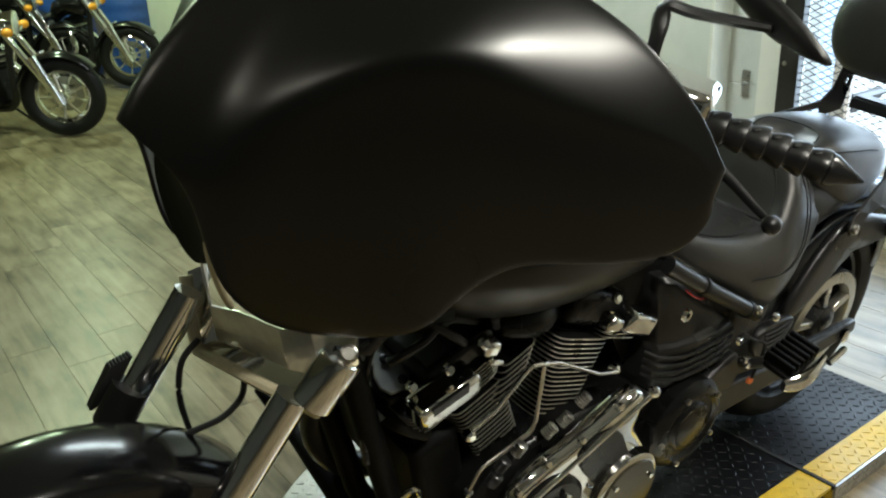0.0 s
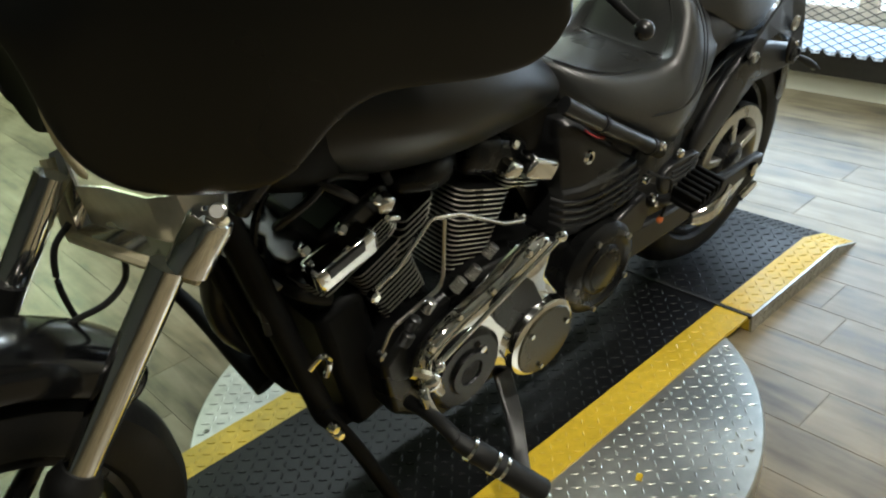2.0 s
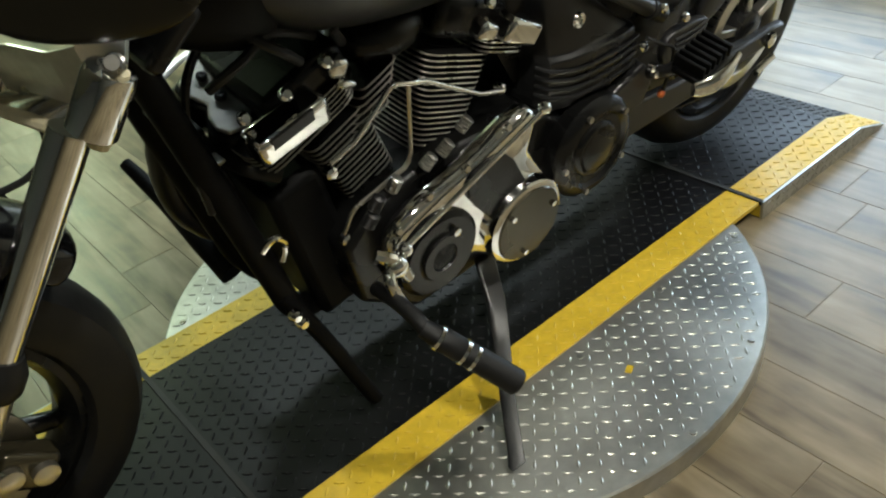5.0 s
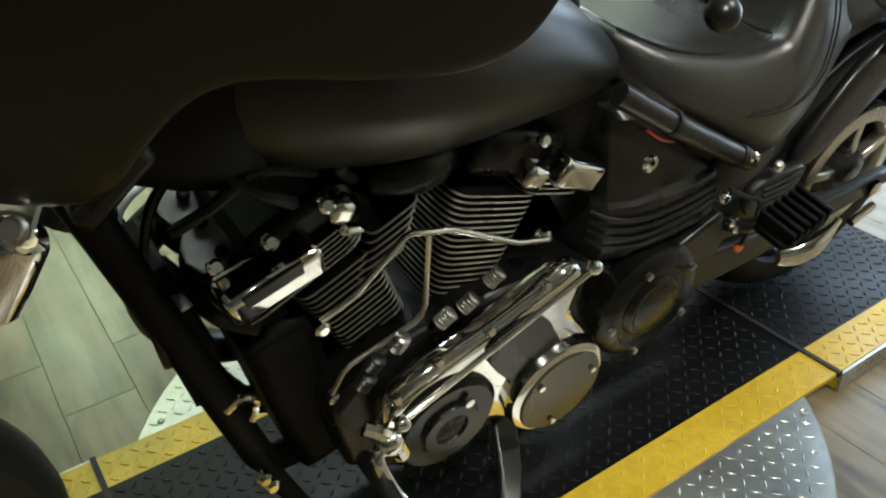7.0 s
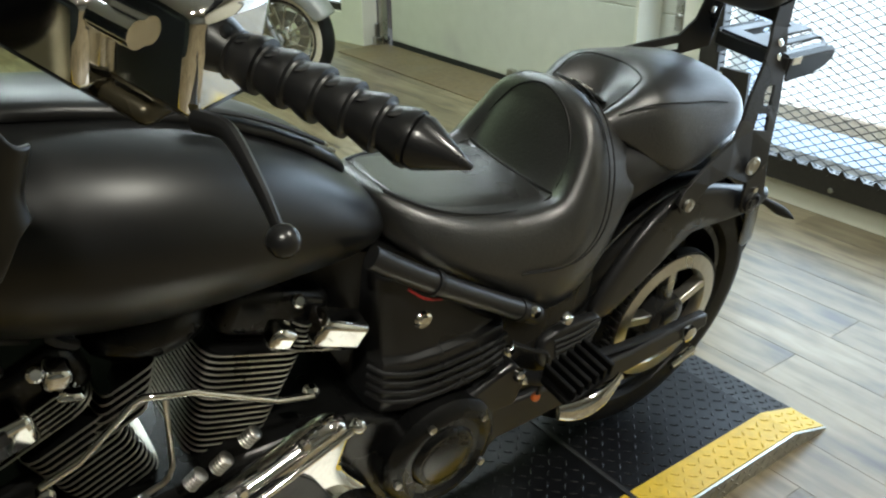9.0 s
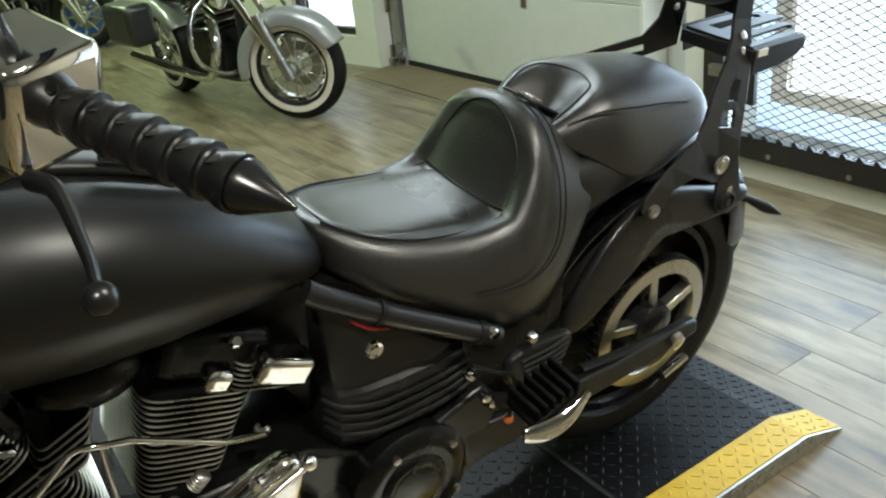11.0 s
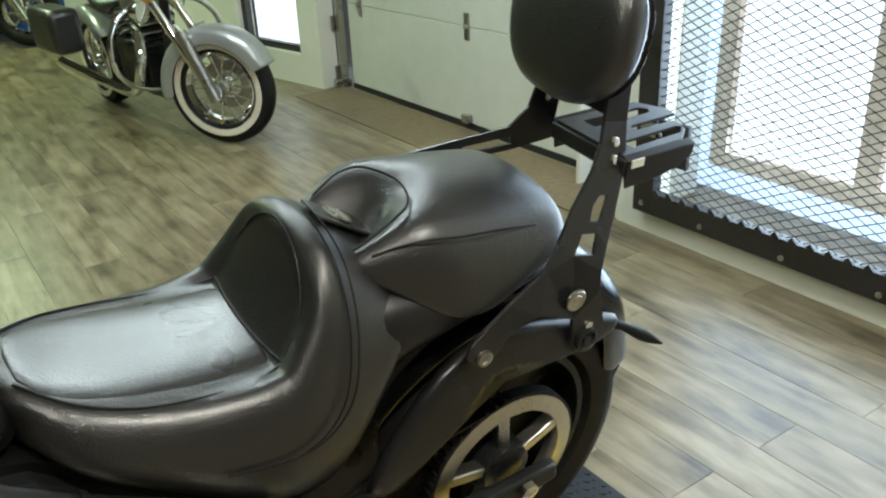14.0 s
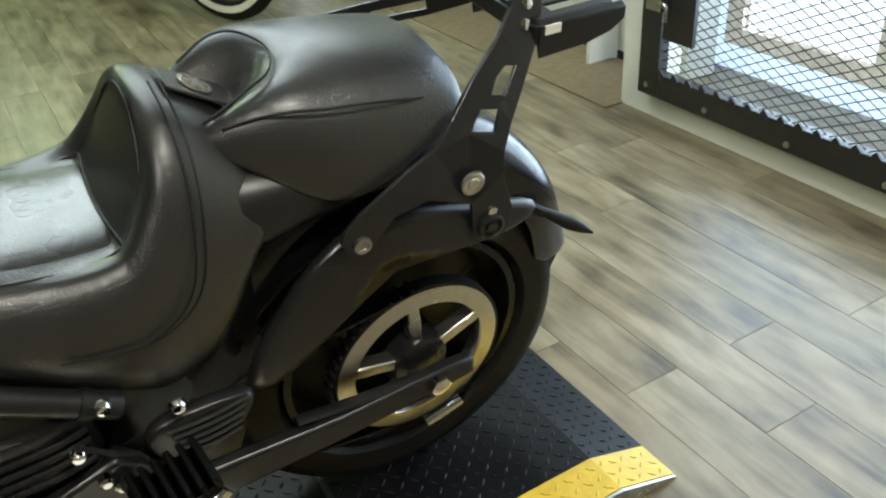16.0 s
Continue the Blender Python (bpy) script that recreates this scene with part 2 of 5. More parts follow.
def lathe(profile, p0, p1, seg=32, bm=None, ring=False):
    """profile: (distance along p0-p1 in metres, radius)."""
    bm = bm or bmesh.new()
    p0, d = Vector(p0), (Vector(p1) - Vector(p0)).normalized()
    q = d.to_track_quat("Z", "Y").to_matrix()
    rings = []
    for h, r in profile:
        rings.append([bm.verts.new(p0 + d * h + q @ Vector((r * math.cos(2 * math.pi * k / seg), r * math.sin(2 * math.pi * k / seg), 0))) for k in range(seg)])
    for a, b in zip(rings, rings[1:] + ([rings[0]] if ring else [])):
        for k in range(seg):
            bm.faces.new((a[k], a[(k + 1) % seg], b[(k + 1) % seg], b[k]))
    for r in () if ring else (rings[0], rings[-1]):
        if (r[0].co - r[seg // 2].co).length > 1e-4:
            bm.faces.new(r)
    bmesh.ops.remove_doubles(bm, verts=bm.verts, dist=1e-5)
    return bm


def smooth_path(pts, n=6, closed=False):
    pts = [Vector(p) for p in pts]
    out = []
    c = len(pts)
    for i in range(c if closed else c - 1):
        a, b, cc, d = (pts[(i + k) % c] if closed else pts[min(max(i + k, 0), c - 1)] for k in (-1, 0, 1, 2))
        for k in range(n):
            t = k / n
            out.append(0.5 * (2 * b + (cc - a) * t + (2 * a - 5 * b + 4 * cc - d) * t * t + (3 * b - a - 3 * cc + d) * t ** 3))
    if not closed:
        out.append(pts[-1])
    return out


def tube(pts, r, seg=10, n=5, bm=None, closed=False, flat=1.0):
    bm = bm or bmesh.new()
    path = smooth_path(pts, n, closed) if n > 1 else [Vector(p) for p in pts]
    c = len(path)
    rings, up = [], Vector((0.03, 0.05, 1)).normalized()
    for i, p in enumerate(path):
        a, b = (path[i - 1], path[(i + 1) % c]) if closed else (path[max(i - 1, 0)], path[min(i + 1, c - 1)])
        d = (b - a).normalized()
        side = d.cross(up)
        side = side.normalized() if side.length > 0.05 else d.cross(Vector((1, 0, 0))).normalized()
        top = side.cross(d)
        rr = r(i / (c - 1)) if callable(r) else r
        rings.append([bm.verts.new(p + rr * (math.cos(2 * math.pi * k / seg) * side + flat * math.sin(2 * math.pi * k / seg) * top)) for k in range(seg)])
    for a, b in zip(rings, rings[1:] + ([rings[0]] if closed else [])):
        for k in range(seg):
            bm.faces.new((a[k], a[(k + 1) % seg], b[(k + 1) % seg], b[k]))
    if not closed:
        bm.faces.new(rings[0])
        bm.faces.new(rings[-1])
    return bm


def loft(rings, bm=None, closed=True, caps=True):
    bm = bm or bmesh.new()
    rows = [[bm.verts.new(p) for p in r] for r in rings]
    n = len(rows[0])
    for a, b in zip(rows, rows[1:]):
        for k in range(n if closed else n - 1):
            bm.faces.new((a[k], a[(k + 1) % n], b[(k + 1) % n], b[k]))
    if caps and closed:
        bm.faces.new(rows[0])
        bm.faces.new(rows[-1])
    return bm


def plate(outline, v, thick, holes=(), bm=None, place=None):
    """A flat plate in the plane across v, from an outline of (u, w) and holes in it."""
    bm = bm or bmesh.new()
    place = place or (lambda u, w, s: Vector((u, v + s, w)))
    edges, loops = [], []
    for loop in (outline, *holes):
        vs = [bm.verts.new(place(u, w, -thick / 2)) for u, w in loop]
        loops.append(vs)
        edges += [bm.edges.new((vs[k], vs[(k + 1) % len(vs)])) for k in range(len(vs))]
    made = bmesh.ops.triangle_fill(bm, use_beauty=True, use_dissolve=False, edges=edges)
    faces = [g for g in made["geom"] if isinstance(g, bmesh.types.BMFace)]
    off = place(0, 0, thick / 2) - place(0, 0, -thick / 2)
    ext = bmesh.ops.extrude_face_region(bm, geom=faces, use_keep_orig=True)
    bmesh.ops.translate(bm, verts=[g for g in ext["geom"] if isinstance(g, bmesh.types.BMVert)], vec=off)
    return bm


def circle(c, r, n=28, r2=None):
    return [(c[0] + r * math.cos(2 * math.pi * k / n), c[1] + (r2 or r) * math.sin(2 * math.pi * k / n)) for k in range(n)]


def structure(ob, label, category):
    return tagged(ob, label, category, "", "structure")


# ---------- the room ----------
XW = 3.83      # wall with the barred window
XG = 4.16      # garage door
room_floor = structure(part("floor", box((16, 22, 0.1), pose(-1.5, 3, -0.0518)), M_WOODGAP, smooth=False), "grey-brown wood plank floor with worn planks", "floor")
structure(part("ceiling", box((16, 22, 0.1), pose(-1.5, 3, CEIL + 0.05)), M_CEIL, smooth=False), "plain cream ceiling above the showroom", "ceiling")
structure(part("wall_south", box((16, 0.15, CEIL), pose(-1.5, -4.5, CEIL / 2)), M_DARKWALL, smooth=False), "plain dark grey wall, added to close off the showroom", "wall")
structure(part("wall_north", box((16, 0.15, CEIL), pose(-1.5, 13.5, CEIL / 2)), M_DARKWALL, smooth=False), "plain dark grey wall, added to close off the showroom", "wall")
structure(part("wall_west", box((0.15, 22, CEIL), pose(-6.5, 3, CEIL / 2)), M_DARKWALL, smooth=False), "plain dark grey wall, added to close off the showroom", "wall")

# east wall, with the window opening (y -0.9 to 1.42) and the garage door beside it
bm = box((0.16, 3.4, CEIL), pose(XW + 0.08, -2.62, CEIL / 2))
box((0.16, 2.34, 0.105), pose(XW + 0.08, 0.25, 0.0525), bm)
box((0.16, 2.34, CEIL - 2.2), pose(XW + 0.08, 0.25, (CEIL + 2.2) / 2), bm)
box((0.16, 0.15, CEIL), pose(XW + 0.08, 1.495, CEIL / 2), bm)
structure(part("wall_east", bm, M_WALL, smooth=False), "cream wall with a large barred window opening", "wall")
bm = box((0.17, 0.15, CEIL), pose(XG + 0.1, 1.64, CEIL / 2))
box((0.17, 2.83, CEIL - 2.5), pose(XG + 0.1, 3.13, (CEIL + 2.5) / 2), bm)
structure(part("wall_garage", bm, M_WALL, smooth=False), "cream wall around the overhead garage door", "wall")

BIKE = empty("motorcycle", pose(0, 0.375, 0.05, 9.5, 0, 0))
tagged(BIKE, "black custom cruiser motorcycle leaning on its kickstand on the platform", "motorcycle")


# ---------- platform: steel turntable with a tread strip and end ramps ----------
PC, PR, PH = (1.236, 0.36), 0.706, 0.05
JF, JR = 0.55, 1.957      # where the end ramps butt against the turntable's strip


def lugs(x0, x1, y0, y1, z, inside, pitch=0.028, slope=None):
    """Raised tread bars, turned by 45 degrees one way and the other."""
    verts, faces = [], []
    nx, ny = int((x1 - x0) / pitch), int((y1 - y0) / pitch)
    for i in range(nx):
        for j in range(ny):
            x, y = x0 + (i + 0.5) * pitch, y0 + (j + 0.5) * pitch
            if not inside(x, y):
                continue
            a = radians(45 if (i + j) % 2 else -45)
            c, s = math.cos(a), math.sin(a)
            zz = z if slope is None else slope(x)
            k = len(verts)
            for lx, ly, lz in ((-0.0122, 0, 0), (0, -0.0036, 0), (0.0122, 0, 0), (0, 0.0036, 0), (-0.006, 0, 0.0021), (0.006, 0, 0.0021)):
                verts.append((x + lx * c - ly * s, y + lx * s + ly * c, zz + lz))
            faces += [(k, k + 1, k + 4), (k + 1, k + 5, k + 4), (k + 1, k + 2, k + 5), (k + 2, k + 3, k + 5), (k + 3, k + 4, k + 5), (k + 3, k, k + 4)]
    return verts, faces


def lug_part(name, data, material, parent, label=""):
    me = bpy.data.meshes.new(name)
    me.from_pydata(data[0], [], data[1])
    me.materials.append(material)
    ob = new(name, me)
    ob.parent = parent
    ob["kind"] = "stuff"
    if label:
        ob["label"] = label
    return ob


turntable = empty("turntable", pose(0, 0, 0))
tagged(turntable, "round diamond-plate steel turntable lying on the wood floor", "turntable")
part("deck", lathe([(0, PR), (PH - 0.004, PR), (PH, PR - 0.004), (PH, 0.02)], (*PC, 0), (*PC, 1), 96), M_PLATE, turntable)


def on_disc(x, y, edge=0.02):
    return math.hypot(x - PC[0], y - PC[1]) < PR - edge


lug_part("tread", lugs(PC[0] - PR, PC[0] + PR, PC[1] - PR, PC[1] + PR, PH, lambda x, y: on_disc(x, y) and not (-0.01 < y < 0.74)), M_PLATE, turntable)
for x, y in [(1.501, -0.266), (1.218, -0.325), (1.235, -0.035), (1.516, -0.025), (1.795, -0.032), (0.956, -0.027), (0.70, 0.76), (0.86, 0.93), (1.5, 0.99)]:
    part("screw", lathe([(0, 0.0075), (0.0025, 0.007), (0.003, 0.004), (0.002, 0.0)], (x, y, PH), (x, y, 1), 12), M_DULL, turntable)
part("yellow_chip", box((0.022, 0.014, 0.002), pose(1.271, -0.135, PH + 0.0012, 0, 0, 25)), M_YELLOW, turntable, "chip of yellow paint")


def strip(name, x0, x1, slope_x, label):
    """A tread strip, black with yellow borders. slope_x: where its top starts to fall to the floor at x1 or x0."""
    t = empty(name)
    tagged(t, label, "ramp")
    top = PH + 0.004

    def z(x):
        if slope_x is None:
            return top
        end = x1 if slope_x > x0 and x1 > 2 else x0
        f = (x - slope_x) / (end - slope_x)
        return top - max(0.0, f) * (top - 0.006)

    xs = sorted({x0, x1} | ({slope_x} if slope_x else set()))
    for nm, y0, y1, m in (("yellow_border", 0.0, 0.094, M_YELLOW), ("black_tread", 0.094, 0.636, M_TREAD), ("yellow_border", 0.636, 0.73, M_YELLOW)):
        bm = loft([[(x, y0, 0.003 if slope_x else PH - 0.006), (x, y1, 0.003 if slope_x else PH - 0.006), (x, y1, z(x)), (x, y0, z(x))] for x in xs])
        part(nm, bm, m, t, smooth=False)
        lug_part("tread", lugs(x0 + 0.004, x1 - 0.004, y0, y1, 0, lambda x, y: y0 + 0.012 < y < y1 - 0.012, slope=z), m, t)
    if slope_x:
        for y in (-0.004, 0.734):
            bm = loft([[(x, y - 0.004, 0.0), (x, y + 0.003, 0.0), (x, y + 0.003, z(x) - 0.002), (x, y - 0.004, z(x) - 0.002)] for x in xs])
            part("side_plate", bm, M_PLATE, t, smooth=False)
            vs, fs = lugs(x0 + 0.01, x1 - 0.01, 0.0, PH, 0, lambda x, h: h + 0.01 < z(x) and h > 0.008, 0.024)
            lug_part("side_tread", ([(x, y - math.copysign(0.004, 0.3 - y) - (zz if y < 0.3 else -zz), h) for x, h, zz in vs], fs), M_PLATE, t)
    return t


strip("turntable_strip", JF + 0.004, JR - 0.004, None, "black tread strip with yellow borders across the turntable")
strip("rear_ramp", JR + 0.004, 2.592, 2.447, "black diamond-plate ramp with yellow borders, worn paint")
strip("front_ramp", -0.42, JF - 0.004, -0.27, "black diamond-plate ramp with yellow borders under the front wheel")
for x in (JF, JR):
    ob = tagged(part("joint_seal", box((0.012, 0.742, 0.012), pose(x, 0.365, PH + 0.002)), M_SEAL), "thin black rubber seal between ramp and turntable", "seal")

# ---------- the garage door ----------
garage_door = structure(empty("door_1"), "closed cream sectional garage door with metal hinges", "garage door")
DY0, DY1 = 1.73, 4.50
for k in range(5):
    z0 = 0.035 + k * 0.56
    h = min(0.558, 2.56 - z0)
    part("door_panel", box((0.045, DY1 - DY0, h), pose(XG + 0.03, (DY0 + DY1) / 2, z0 + h / 2)), M_DOORPANEL, garage_door, bevel=0.006)
    for y in (1.86, 3.09, 4.32):
        if k:
            hm = box((0.006, 0.05, 0.15), pose(XG + 0.003, y, z0))
            ball((XG - 0.006, y, z0), 0.014, (1, 1.6, 1), hm)
            part("hinge", hm, M_DULL, garage_door, bevel=0.002)
part("bottom_seal", box((0.05, DY1 - DY0, 0.035), pose(XG + 0.03, (DY0 + DY1) / 2, 0.0175)), M_SEAL, garage_door)
part("cable_bracket", box((0.04, 0.06, 0.05), pose(XG - 0.015, 3.09, 0.07)), M_DULL, garage_door, bevel=0.004)
structure(part("threshold", box((0.40, 3.0, 0.006), pose(3.935, 3.06, 0.003)), M_THRESHOLD, smooth=False), "worn brown wooden threshold along the garage door", "threshold")
track = structure(empty("garage_door_track"), "galvanised vertical door track bolted to the wall", "door track")
part("rail", box((0.05, 0.05, 2.5), pose(XG - 0.03, 4.56, 1.25)), M_DULL, track, bevel=0.006)
for z in (0.1, 0.45, 0.9, 1.4):
    part("bracket", box((0.10, 0.012, 0.11), pose(XG - 0.03, 4.60, z)), M_DULL, track, bevel=0.004)
part("foot", box((0.12, 0.06, 0.06), pose(XG - 0.04, 4.58, 0.03)), M_DULL, track, bevel=0.006)

# wall beyond the garage door, running away with a window in it
p0, p1 = Vector((4.05, 4.62, 0)), Vector((3.22, 9.3, 0))
d = p1 - p0
ang = math.degrees(math.atan2(d.y, d.x))


def along(s, z, off=0.0):
    return Matrix.Translation(p0 + d.normalized() * s + Vector((0, 0, z))) @ pose(0, off, 0) @ pose(0, 0, 0, 0, 0, ang)


WL = d.length
bm = box((0.24, 0.14, CEIL), along(0.12, CEIL / 2))
box((WL - 1.04, 0.14, CEIL), along(1.04 + (WL - 1.04) / 2, CEIL / 2), bm)
box((0.8, 0.14, 0.22), along(0.64, 0.11), bm)
box((0.8, 0.14, CEIL - 2.1), along(0.64, 2.1 + (CEIL - 2.1) / 2), bm)
structure(part("wall_northeast", bm, M_WALL, smooth=False), "cream wall with a narrow barred window", "wall")
win2 = structure(empty("window_2"), "bright narrow window in a black steel frame", "window")
for s in (0.27, 1.01):
    part("window_frame", box((0.06, 0.05, 1.9), along(s, 1.16)), M_BLACKSTEEL, win2)
part("window_frame", box((0.8, 0.05, 0.06), along(0.64, 0.24)), M_BLACKSTEEL, win2)
part("pane", box((0.76, 0.01, 1.86), along(0.64, 1.18) @ pose(0, -0.09, 0)), M_OUTSIDE, win2)
structure(part("baseboard", box((WL - 1.45, 0.02, 0.1), along(1.45 + (WL - 1.45) / 2, 0.05) @ pose(0, 0.08, 0)), M_WALL, smooth=False), "painted wooden baseboard", "baseboard")

# ---------- the barred window ----------
win = structure(empty("window_1"), "tall window behind black expanded-metal security mesh", "window")
WY0, WY1, WZ0, WZ1 = -0.9, 1.43, 0.105, 2.2
FX = XW - 0.025
for (y0, y1, z0, z1) in ((WY1 - 0.1, WY1, WZ0, WZ1), (WY0, WY0 + 0.1, WZ0, WZ1), (WY0 + 0.1, WY1 - 0.1, WZ0, WZ0 + 0.095), (WY0 + 0.1, WY1 - 0.1, WZ1 - 0.1, WZ1)):
    fr = part("steel_bar", box((0.05, y1 - y0, z1 - z0), pose(FX, (y0 + y1) / 2, (z0 + z1) / 2)), M_BLACKSTEEL, win, bevel=0.003)
for y, z in [(1.382, 0.145), (1.086, 0.135), (0.733, 0.132), (0.38, 0.132), (0.0, 0.132), (1.40, 0.80), (1.40, 1.3)]:
    part("bolt", lathe([(0, 0.011), (0.005, 0.011), (0.008, 0.006), (0.008, 0)], (FX - 0.025, y, z), (0, y, z), 10), M_DULL, win)
# expanded mesh: two families of slanted strands
mesh_bm = bmesh.new()
mw, mh = 0.068, 0.034
slope = mh / mw
y0, y1, z0, z1 = WY0 + 0.1, WY1 - 0.1, WZ0 + 0.095, WZ1 - 0.1
for sgn in (1, -1):
    c = -3.0
    while c < 4.0:
        ya, yb = y0, y1
        f = lambda y: c + sgn * slope * y
        if sgn > 0:
            ya, yb = max(ya, (z0 - c) / slope), min(yb, (z1 - c) / slope)
        else:
            ya, yb = max(ya, (c - z1) / slope), min(yb, (c - z0) / slope)
        if yb - ya > 0.01:
            rod((FX + 0.004 * sgn, ya, f(ya)), (FX + 0.004 * sgn, yb, f(yb)), 0.0021, seg=4, bm=mesh_bm)
        c += mh
wm = part("security_mesh", mesh_bm, M_BLACKSTEEL, win, "black expanded-metal mesh", smooth=False)
wm["kind"] = "stuff"
# scalloped lower edge of the mesh, folded over the frame
sc = bmesh.new()
y = y0
while y < y1:
    box((0.006, 0.03, 0.02), pose(FX - 0.028, y, z0 + 0.004, 45), sc)
    y += mw
part("mesh_edge", sc, M_BLACKSTEEL, win)
latch = part("latch_box", box((0.02, 0.145, 0.17), pose(FX - 0.03, 1.235, 0.425)), M_BLACKSTEEL, win, bevel=0.003)
lm = box((0.03, 0.075, 0.045), pose(FX - 0.06, 1.325, 0.47))
tube([(FX - 0.07, 1.30, 0.475), (FX - 0.075, 1.265, 0.47), (FX - 0.075, 1.262, 0.42)], 0.007, bm=lm)
part("bolt_handle", lm, M_DULL, win, "dull steel slide bolt")
for (y0_, y1_, z0_, z1_) in ((1.265, 1.345, 0.24, 2.2), (0.63, 0.715, 0.24, 2.2), (-0.9, 0.63, 0.24, 0.31), (0.715, 1.265, 0.24, 0.31)):
    part("window_frame", box((0.06, y1_ - y0_, z1_ - z0_), pose(4.16, (y0_ + y1_) / 2, (z0_ + z1_) / 2)), M_OUTERFRAME, win, "weathered grey-brown outer frame", bevel=0.004)
for (y0_, y1_) in ((-0.9, 0.63), (0.715, 1.265)):
    part("pane", box((0.008, y1_ - y0_, 1.89), pose(4.17, (y0_ + y1_) / 2, 1.255)), M_OUTSIDE, win, "bright frosted pane")
structure(part("backdrop", box((0.02, 3.4, 2.6), pose(4.45, 0.3, 1.2)), M_DAYWALL, smooth=False), "glowing sheet standing for the daylit white reveal behind the window", "backdrop")
structure(part("wall_reveal", box((0.4, 0.02, 2.6), pose(4.2, 1.99, 1.3)), M_WALL, smooth=False), "cream wall end beside the window", "wall")

# ---------- ceiling lamps, unseen: two inferred, the others added ---
for x, y in UNSEEN_CEILING_LAMPS:
    cl = empty("ceiling_light", pose(x, y, CEIL))
    tagged(cl, "round ceiling light, unseen, put in to light the room", "ceiling light", "ceiling lights")
    part("rim", lathe([(0, 0.14), (0.05, 0.13), (0.05, 0.10), (0, 0.10)], (0, 0, 0), (0, 0, -1), 32, ring=True), M_WALL, cl)
    # Lamps beyond y = 3 are tinted to colour the far floor green; source unknown.
    ld = lamp("unseen_ceiling_lamp", "AREA", pose(x, y, CEIL - 0.06), (4 if x < 0 else 57) if y < 3 else (30 if x < 0 else 64), (0.99, 0.97, 0.86) if y < 3 else (0.74, 1.0, 0.62), 0.14)
    part("diffuser", lathe([(0.02, 0.105), (0.035, 0.095), (0.045, 0.0)], (0, 0, 0), (0, 0, -1), 32), M_BRIGHT, cl)
for x, y in STRIPS:
    sl = empty("strip_light", pose(x, y, CEIL))
    tagged(sl, "long white fluorescent strip light on the ceiling", "strip light", "strip lights")
    part("housing", box((1.24, 0.30, 0.06), pose(0, 0, -0.03)), M_WALL, sl, bevel=0.01)
    part("diffuser", box((1.2, 0.26, 0.03), pose(0, 0, -0.07)), M_TUBE, sl, bevel=0.012)
    lamp("strip_lamp", "AREA", pose(x, y, CEIL - 0.1), 32, (0.80, 0.97, 1.0), 1.2, 0.24)


# ---------- the motorcycle: body ----------
def mirrored(rings_half):
    """Close half sections (v <= 0, from the centre top outwards to the centre bottom) to whole ones."""
    out = []
    for r in rings_half:
        right = [Vector((p[0], -p[1], p[2])) for p in reversed(r) if abs(p[1]) > 1e-4]
        out.append([Vector(p) for p in r] + right)
    return out


# batwing fairing
PLAN_S = (0, .085, .16, .22, .30, .40, .48, .52, .54)
PLAN_U = (.345, .40, .46, .515, .59, .69, .775, .83, .86)


def fairing():
    """Half width and height of the lower edge and of the brow's crease, from the nose to the wing tip."""
    table = (
        (0, 1.255, 0, 1.258), (.039, 1.226, .040, 1.229), (.082, 1.188, .086, 1.193), (.091, 1.125, .141, 1.244), (.099, 1.024, .175, 1.275), (.137, .967, .22, 1.315), (.212, .974, .262, 1.35), (.272, .99, .303, 1.37),
        (.308, 1.018, .33, 1.368), (.337, 1.079, .356, 1.361), (.378, 1.131, .396, 1.338), (.424, 1.141, .439, 1.322), (.472, 1.151, .480, 1.31), (.504, 1.164, .503, 1.298), (.521, 1.19, .517, 1.28), (.528, 1.225, .528, 1.255))
    rows = []
    for sl, wl, sc_, wc in table:
        tuck = .055 * max(0, min(1, (sl - .085) / .06)) * max(0, 1 - sl / .54)
        low = Vector((np.interp(sl, PLAN_S, PLAN_U) + tuck, -sl, wl))
        crease = Vector((np.interp(sc_, PLAN_S, PLAN_U), -sc_, wc))
        row = [low]
        for f in (.1, .35, .65, .9):
            p = low.lerp(crease, f)
            p.x -= (.012 * math.sin(math.pi * f) - .016 * f ** 4) * min(1, (wc - wl) / .2)
            row.append(p)
        top = np.interp(sc_, (0, .22, .30, .34, .39, .45, .47, .50, .528), (1.50, 1.485, 1.465, 1.452, 1.43, 1.395, 1.375, 1.335, 1.275))
        back = .27 - .265 * min(1, sc_ / .53) ** 1.3
        for f in (.04, .2, .45, .75, 1.0):
            row.append(crease + Vector((.003 + back * f ** 1.3, 0, (top - wc) * f ** .92)))
        rows.append(row)
    rim = [Vector((p.x + .012, p.y + .014, p.z)) for p in rows[-1]]
    rows.append(rim)
    full = [[Vector((p.x, -p.y, p.z)) for p in r] for r in reversed(rows[1:])] + rows
    return loft(full, closed=False)


part("fairing", fairing(), M_FAIRING, BIKE, "satin black batwing fairing", subsurf=2, solid=0.007)
# headlight in the fairing's nose and trim below it
part("headlight", lathe([(-.06, .05), (0, .085), (.03, .092), (.045, .085), (.04, .06), (.035, 0)], (.460, 0, 1.12), (.2, 0, 1.10), 32), M_MATTE, BIKE)
part("headlight_trim", loft([[(u, -.088, w), (u - .004, -.080, w), (u, -.068, w), (u + .012, -.07, w), (u + .012, -.088, w)] for u, w in ((.415, 1.10), (.420, 1.06), (.428, 1.02), (.445, .975))]), M_BEIGE, BIKE, "beige lining beside the headlight", subsurf=1)

